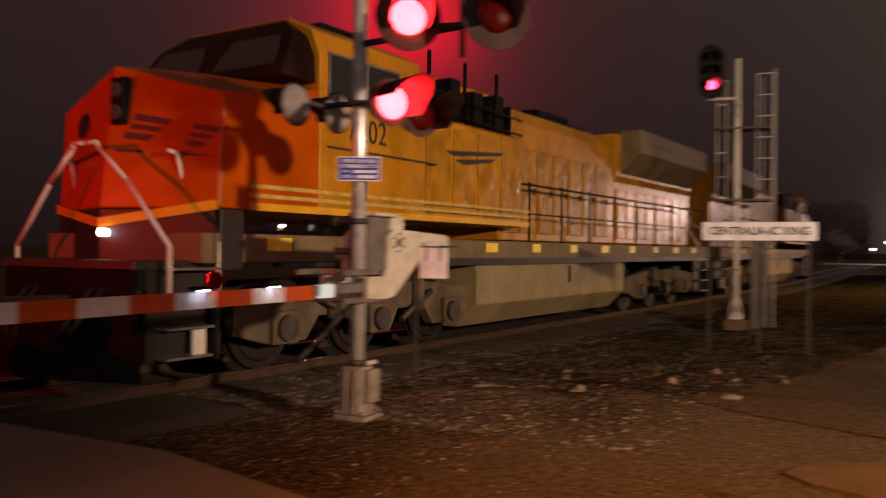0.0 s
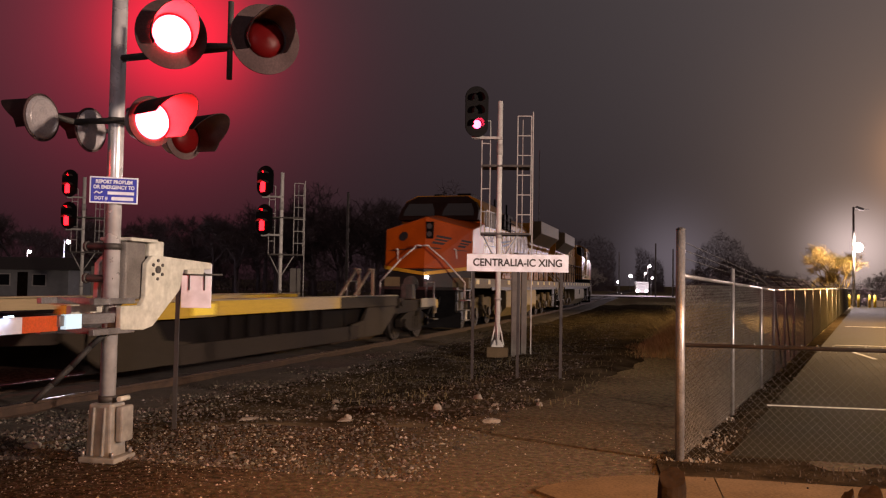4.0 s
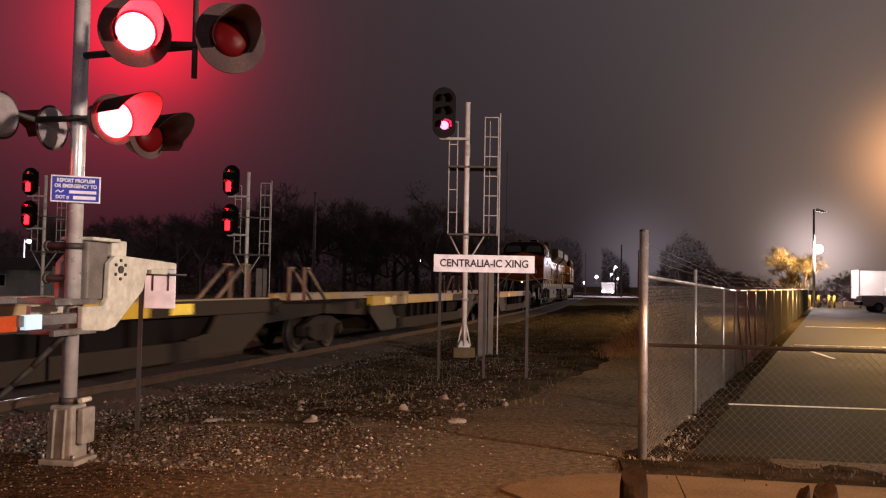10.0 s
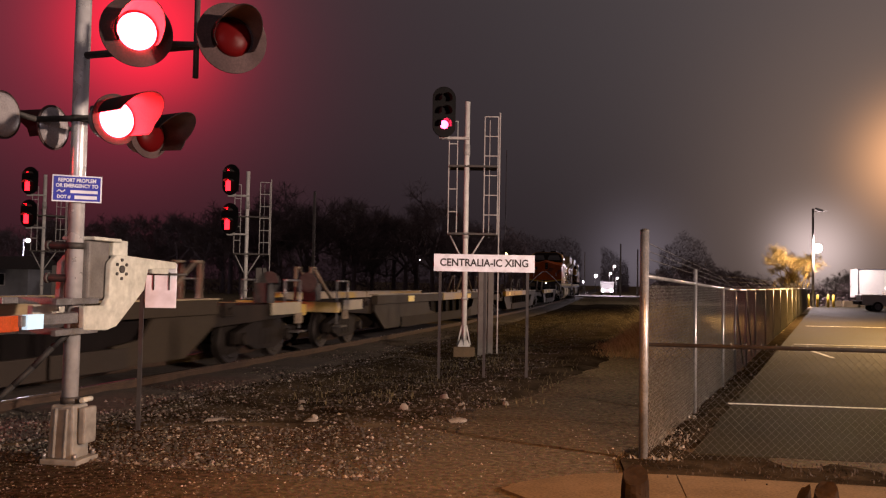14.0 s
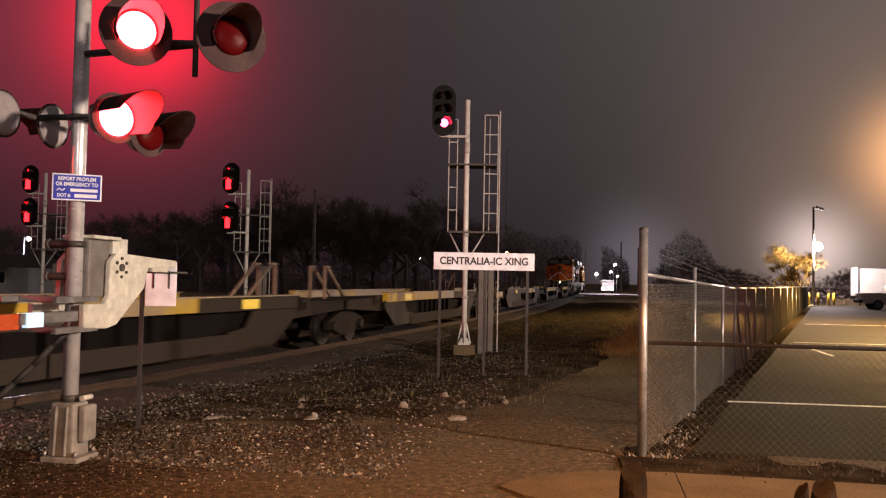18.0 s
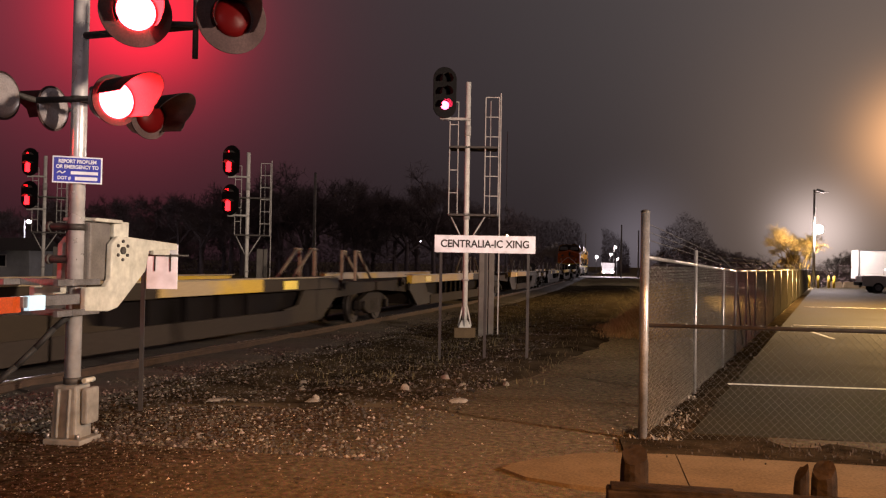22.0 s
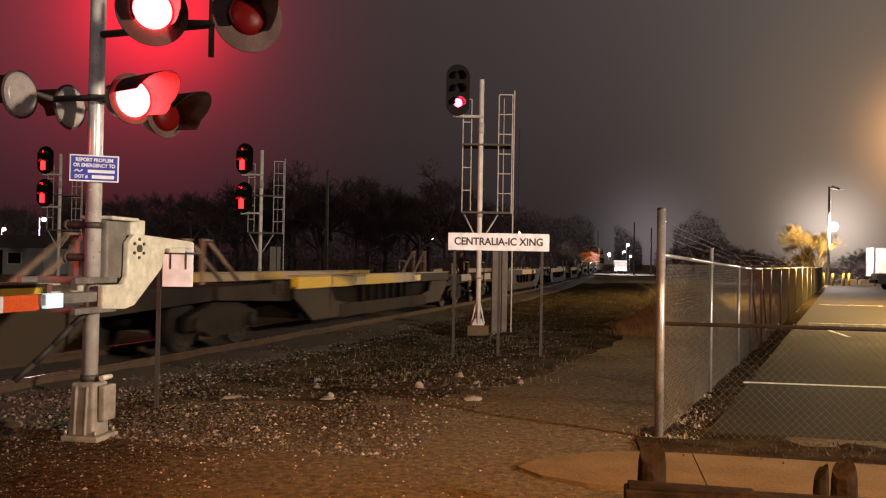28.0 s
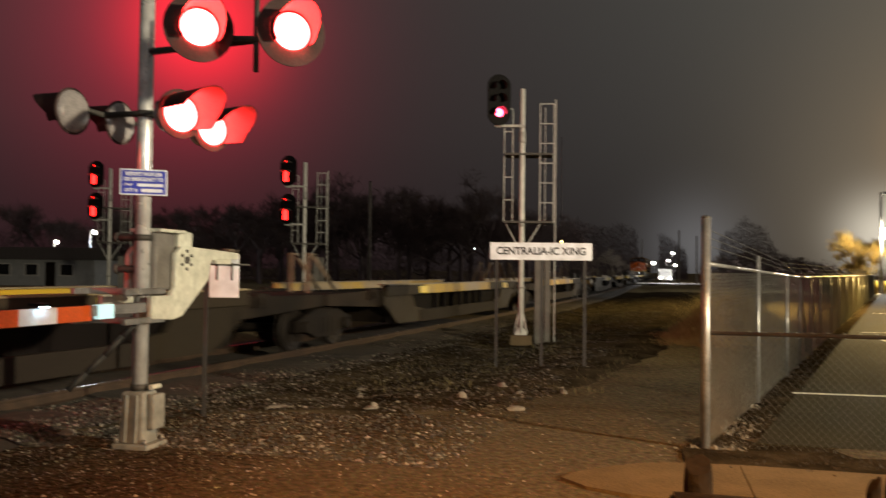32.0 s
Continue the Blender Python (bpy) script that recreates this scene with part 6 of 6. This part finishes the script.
# ---- loose stones, grass, litter ----
def stones(name, count, pick, lo, hi, material, label, seed):
    rnd = random.Random(seed)
    s = Shape()
    F = ((0, 2, 4), (2, 1, 4), (1, 3, 4), (3, 0, 4), (2, 0, 5), (1, 2, 5), (3, 1, 5), (0, 3, 5))
    for _ in range(count):
        x, y, z = pick(rnd)
        r = lo + (hi - lo) * rnd.random() ** 3
        a, b, c = (r * rnd.uniform(0.6, 1.3) for _ in range(3))
        t = rnd.uniform(0, 6.28)
        ct, st_ = math.cos(t), math.sin(t)
        P = [(a, 0, 0), (-a, rnd.uniform(-.3, .3) * a, 0), (0, b, 0), (rnd.uniform(-.3, .3) * b, -b, 0), (0, 0, c * 0.7), (0, 0, -c)]
        s.add([(x + p * ct - q * st_, y + p * st_ + q * ct, z + w + c * 0.2) for p, q, w in P], F)
    return solid(name, s, material, label, "gravel", kind="stuff")


def island_stone(name, tones):
    m = bpy.data.materials.new(name)
    m.use_nodes = True
    n, l = m.node_tree.nodes, m.node_tree.links
    geo = n.new("ShaderNodeNewGeometry")
    r = n.new("ShaderNodeValToRGB")
    l.new(geo.outputs["Random Per Island"], r.inputs[0])
    e = r.color_ramp.elements
    e[0].color, e[1].color = (*tones[0], 1), (*tones[-1], 1)
    for i, t in enumerate(tones[1:-1]):
        k = e.new((i + 1) / (len(tones) - 1))
        k.color = (*t, 1)
    nz = n.new("ShaderNodeTexNoise")
    nz.inputs["Scale"].default_value = 40
    mul = n.new("ShaderNodeMix")
    mul.data_type, mul.blend_type = "RGBA", "MULTIPLY"
    mul.inputs[0].default_value = 0.5
    l.new(r.outputs[0], mul.inputs[6])
    l.new(nz.outputs["Color"], mul.inputs[7])
    l.new(mul.outputs[2], n["Principled BSDF"].inputs["Base Color"])
    n["Principled BSDF"].inputs["Roughness"].default_value = 0.75
    n["Principled BSDF"].inputs["Specular IOR Level"].default_value = 0.2
    return m


PEBBLE = island_stone("mixed_pebbles", [(0.03, 0.024, 0.018), (0.12, 0.088, 0.06), (0.16, 0.12, 0.085), (0.05, 0.04, 0.032), (0.46, 0.41, 0.35)])
BALLASTSTONE = island_stone("ballast_stones", [(0.02, 0.017, 0.014), (0.06, 0.052, 0.044), (0.08, 0.07, 0.06), (0.03, 0.026, 0.022), (0.30, 0.27, 0.24)])


def on_yard(r):
    while True:
        x, y = r.uniform(-8.0, 2.0), r.uniform(4.6, 10.5) if r.random() < 0.85 else r.uniform(10.5, 16)
        if x > fence_x(y) - 0.2 and y > 7:
            continue
        if -0.7 < x and 6.2 < y < 7.8:
            continue
        if x > (-2.9 if y < 9.3 else edge_x(y)) and r.random() < 0.72:
            continue
        return x, y, ground_height(x, y)


def on_slope(r):
    while True:
        y = 7 + 30 * r.random() ** 2.0
        x = line_x(y) + (r.uniform(0.85, 2.6) if r.random() < 0.4 else r.uniform(1.4, 6.4))
        if x < fence_x(y) - 1.2:
            side = x - line_x(y)
            z = max(ground_height(x, y) + (bank_lift(x, y) if x < edge_x(y) else 0.0), rail_z(y) - 0.10 - 0.05 - (side - 1.9) * 0.31) if side > 1.9 else rail_z(y) - 0.15
            return x, y, z


stones("gravel", 26000, on_yard, 0.004, 0.0155, PEBBLE, "loose brown and pale gravel", 21)
stones("ballast_stones", 38000, on_slope, 0.007, 0.030, BALLASTSTONE, "loose dark ballast stones", 22)


def rock(at, size, seed):
    rnd = random.Random(seed)
    bm = bmesh.new()
    bmesh.ops.create_icosphere(bm, subdivisions=2, radius=1)
    for v in bm.verts:
        v.co *= 1 + 0.35 * noise.noise(v.co * 1.3 + Vector((seed, 0, 0)))
        v.co = Vector((v.co.x * size[0], v.co.y * size[1], v.co.z * size[2]))
    me = bpy.data.meshes.new("rock")
    bm.to_mesh(me)
    bm.free()
    me.materials.append(ROCK)
    ob = new("rock", me)
    ob.matrix_basis = pose(at[0], at[1], ground_height(*at) + size[2] * 0.45, 0, 0, rnd.uniform(0, 360))
    tagged(ob, "pale lump of rock lying on the gravel", "rock", "loose rocks")


for i, (x, y, a, b, c) in enumerate(((-3.26, 9.5, 0.12, 0.09, 0.05), (-3.30, 9.72, 0.06, 0.05, 0.06), (-4.35, 9.25, 0.17, 0.08, 0.04), (-2.42, 10.75, 0.07, 0.06, 0.08), (-3.0, 10.6, 0.06, 0.05, 0.05), (-1.75, 11.3, 0.09, 0.05, 0.04), (-2.1, 12.0, 0.08, 0.04, 0.07), (-1.6, 10.1, 0.11, 0.06, 0.04), (-3.9, 10.9, 0.06, 0.06, 0.05), (-4.2, 11.8, 0.07, 0.05, 0.05), (-1.2, 11.9, 0.06, 0.05, 0.04), (-6.2, 8.0, 0.16, 0.10, 0.05), (-6.6, 7.3, 0.13, 0.10, 0.04), (-5.9, 7.5, 0.10, 0.08, 0.05))):
    rock((x, y), (a, b, c), i + 3)


def blades(name, count, pick, hi, material, label, seed, width=0.004):
    rnd = random.Random(seed)
    s = Shape()
    for _ in range(count):
        x, y, k = pick(rnd)
        z = ground_height(x, y)
        h = hi * k * rnd.uniform(0.4, 1.0)
        a = rnd.uniform(0, 6.28)
        lean = rnd.uniform(0.25, 1.25) * h
        w = Vector((math.cos(a + 1.6), math.sin(a + 1.6), 0)) * width * rnd.uniform(0.7, 1.6)
        p = Vector((x, y, z))
        m = p + Vector((math.cos(a) * lean * 0.35, math.sin(a) * lean * 0.35, h * 0.65))
        t = p + Vector((math.cos(a) * lean, math.sin(a) * lean, h))
        s.add([p - w, p + w, m + w * .7, m - w * .7, t], ((0, 1, 2, 3), (3, 2, 4)))
    return solid(name, s, material, label, "grass", kind="stuff")


def tall_grass(r):
    y = 19.5 + 13 * (r.random() + r.random()) / 2
    x = 0.55 + 0.20 * (y - 17) + r.gauss(0, 0.85)
    return x, y, (math.exp(-((y - 26.0) / 3.6) ** 2) + 0.10) * math.exp(-((x - 0.55 - 0.20 * (y - 17)) / 1.2) ** 2) * r.uniform(0.45, 1.0)


def sparse_grass(r):
    y = r.uniform(11.5, 60)
    side = r.uniform(2.8, 5.2) if r.random() < 0.7 else r.uniform(5, 7)
    return line_x(y) + side, y, 0.5


def fence_weeds(r):
    y = 8.35 + 12 * r.random() ** 2.4
    return fence_x(y) + r.gauss(0.10, 0.14), y, 0.5 + 0.6 * r.random()


def low_weeds(r):
    x = r.uniform(0.2, 5.0)
    return x, 8.15 + r.gauss(0, 0.22), 0.6


blades("tall_dry_grass", 42000, tall_grass, 1.5, DRYGRASS, "tall dry yellow grass beside the fence", 31, 0.0045)
blades("sparse_grass", 9000, sparse_grass, 0.24, mat("dull_grass", (0.13, 0.11, 0.05), 0.85, 0, 2, 0.5), "sparse dead grass on the bank", 32, 0.006)
blades("fence_weeds", 1100, fence_weeds, 0.055, mat("bleached_weeds", (0.20, 0.18, 0.15), 0.8), "pale dead weeds along the fence foot", 33, 0.010)
blades("pavement_weeds", 900, low_weeds, 0.07, mat("brown_weeds", (0.035, 0.022, 0.013), 0.85, 0, 4, 0.5), "brown weeds behind the pavement", 34, 0.006)


# ---- what moves ----
def motions():
    for ob, middle, half in MOVERS:
        walk(ob, [(t, on_track(middle + gone(t), half)) for t in range(0, 33)])
    for ob, place, r in WHEELS:
        walk(ob, [(k * 0.1, pose(*place, -math.degrees(gone(k * 0.1) / r), 0, 0)) for k in range(321)])
    # the two lamps of a pair change over twice in 0.99 s; one lights a moment before the other goes dark
    for ob, m, on_first in PLATES:
        rows, a = [(0, m @ pose(0, 0, 0, 0, 0, 0 if on_first else 180))], 0 if on_first else 180
        on = on_first
        for k in range(65):
            t = 0.30 + k * 0.495
            t += 0.06 if on else (-0.06 if k < 50 else 0.01 if k < 60 else -0.10)
            rows += [(t + d, m @ pose(0, 0, 0, 0, 0, a + 1800 * d)) for d in (0.0, 0.0334, 0.0667, 0.1) if t + d <= 32.0]
            a += 180
            on = not on
        if rows[-1][0] < 31.99:
            rows.append((32.0, rows[-1][1]))
        walk(ob, rows)


motions()
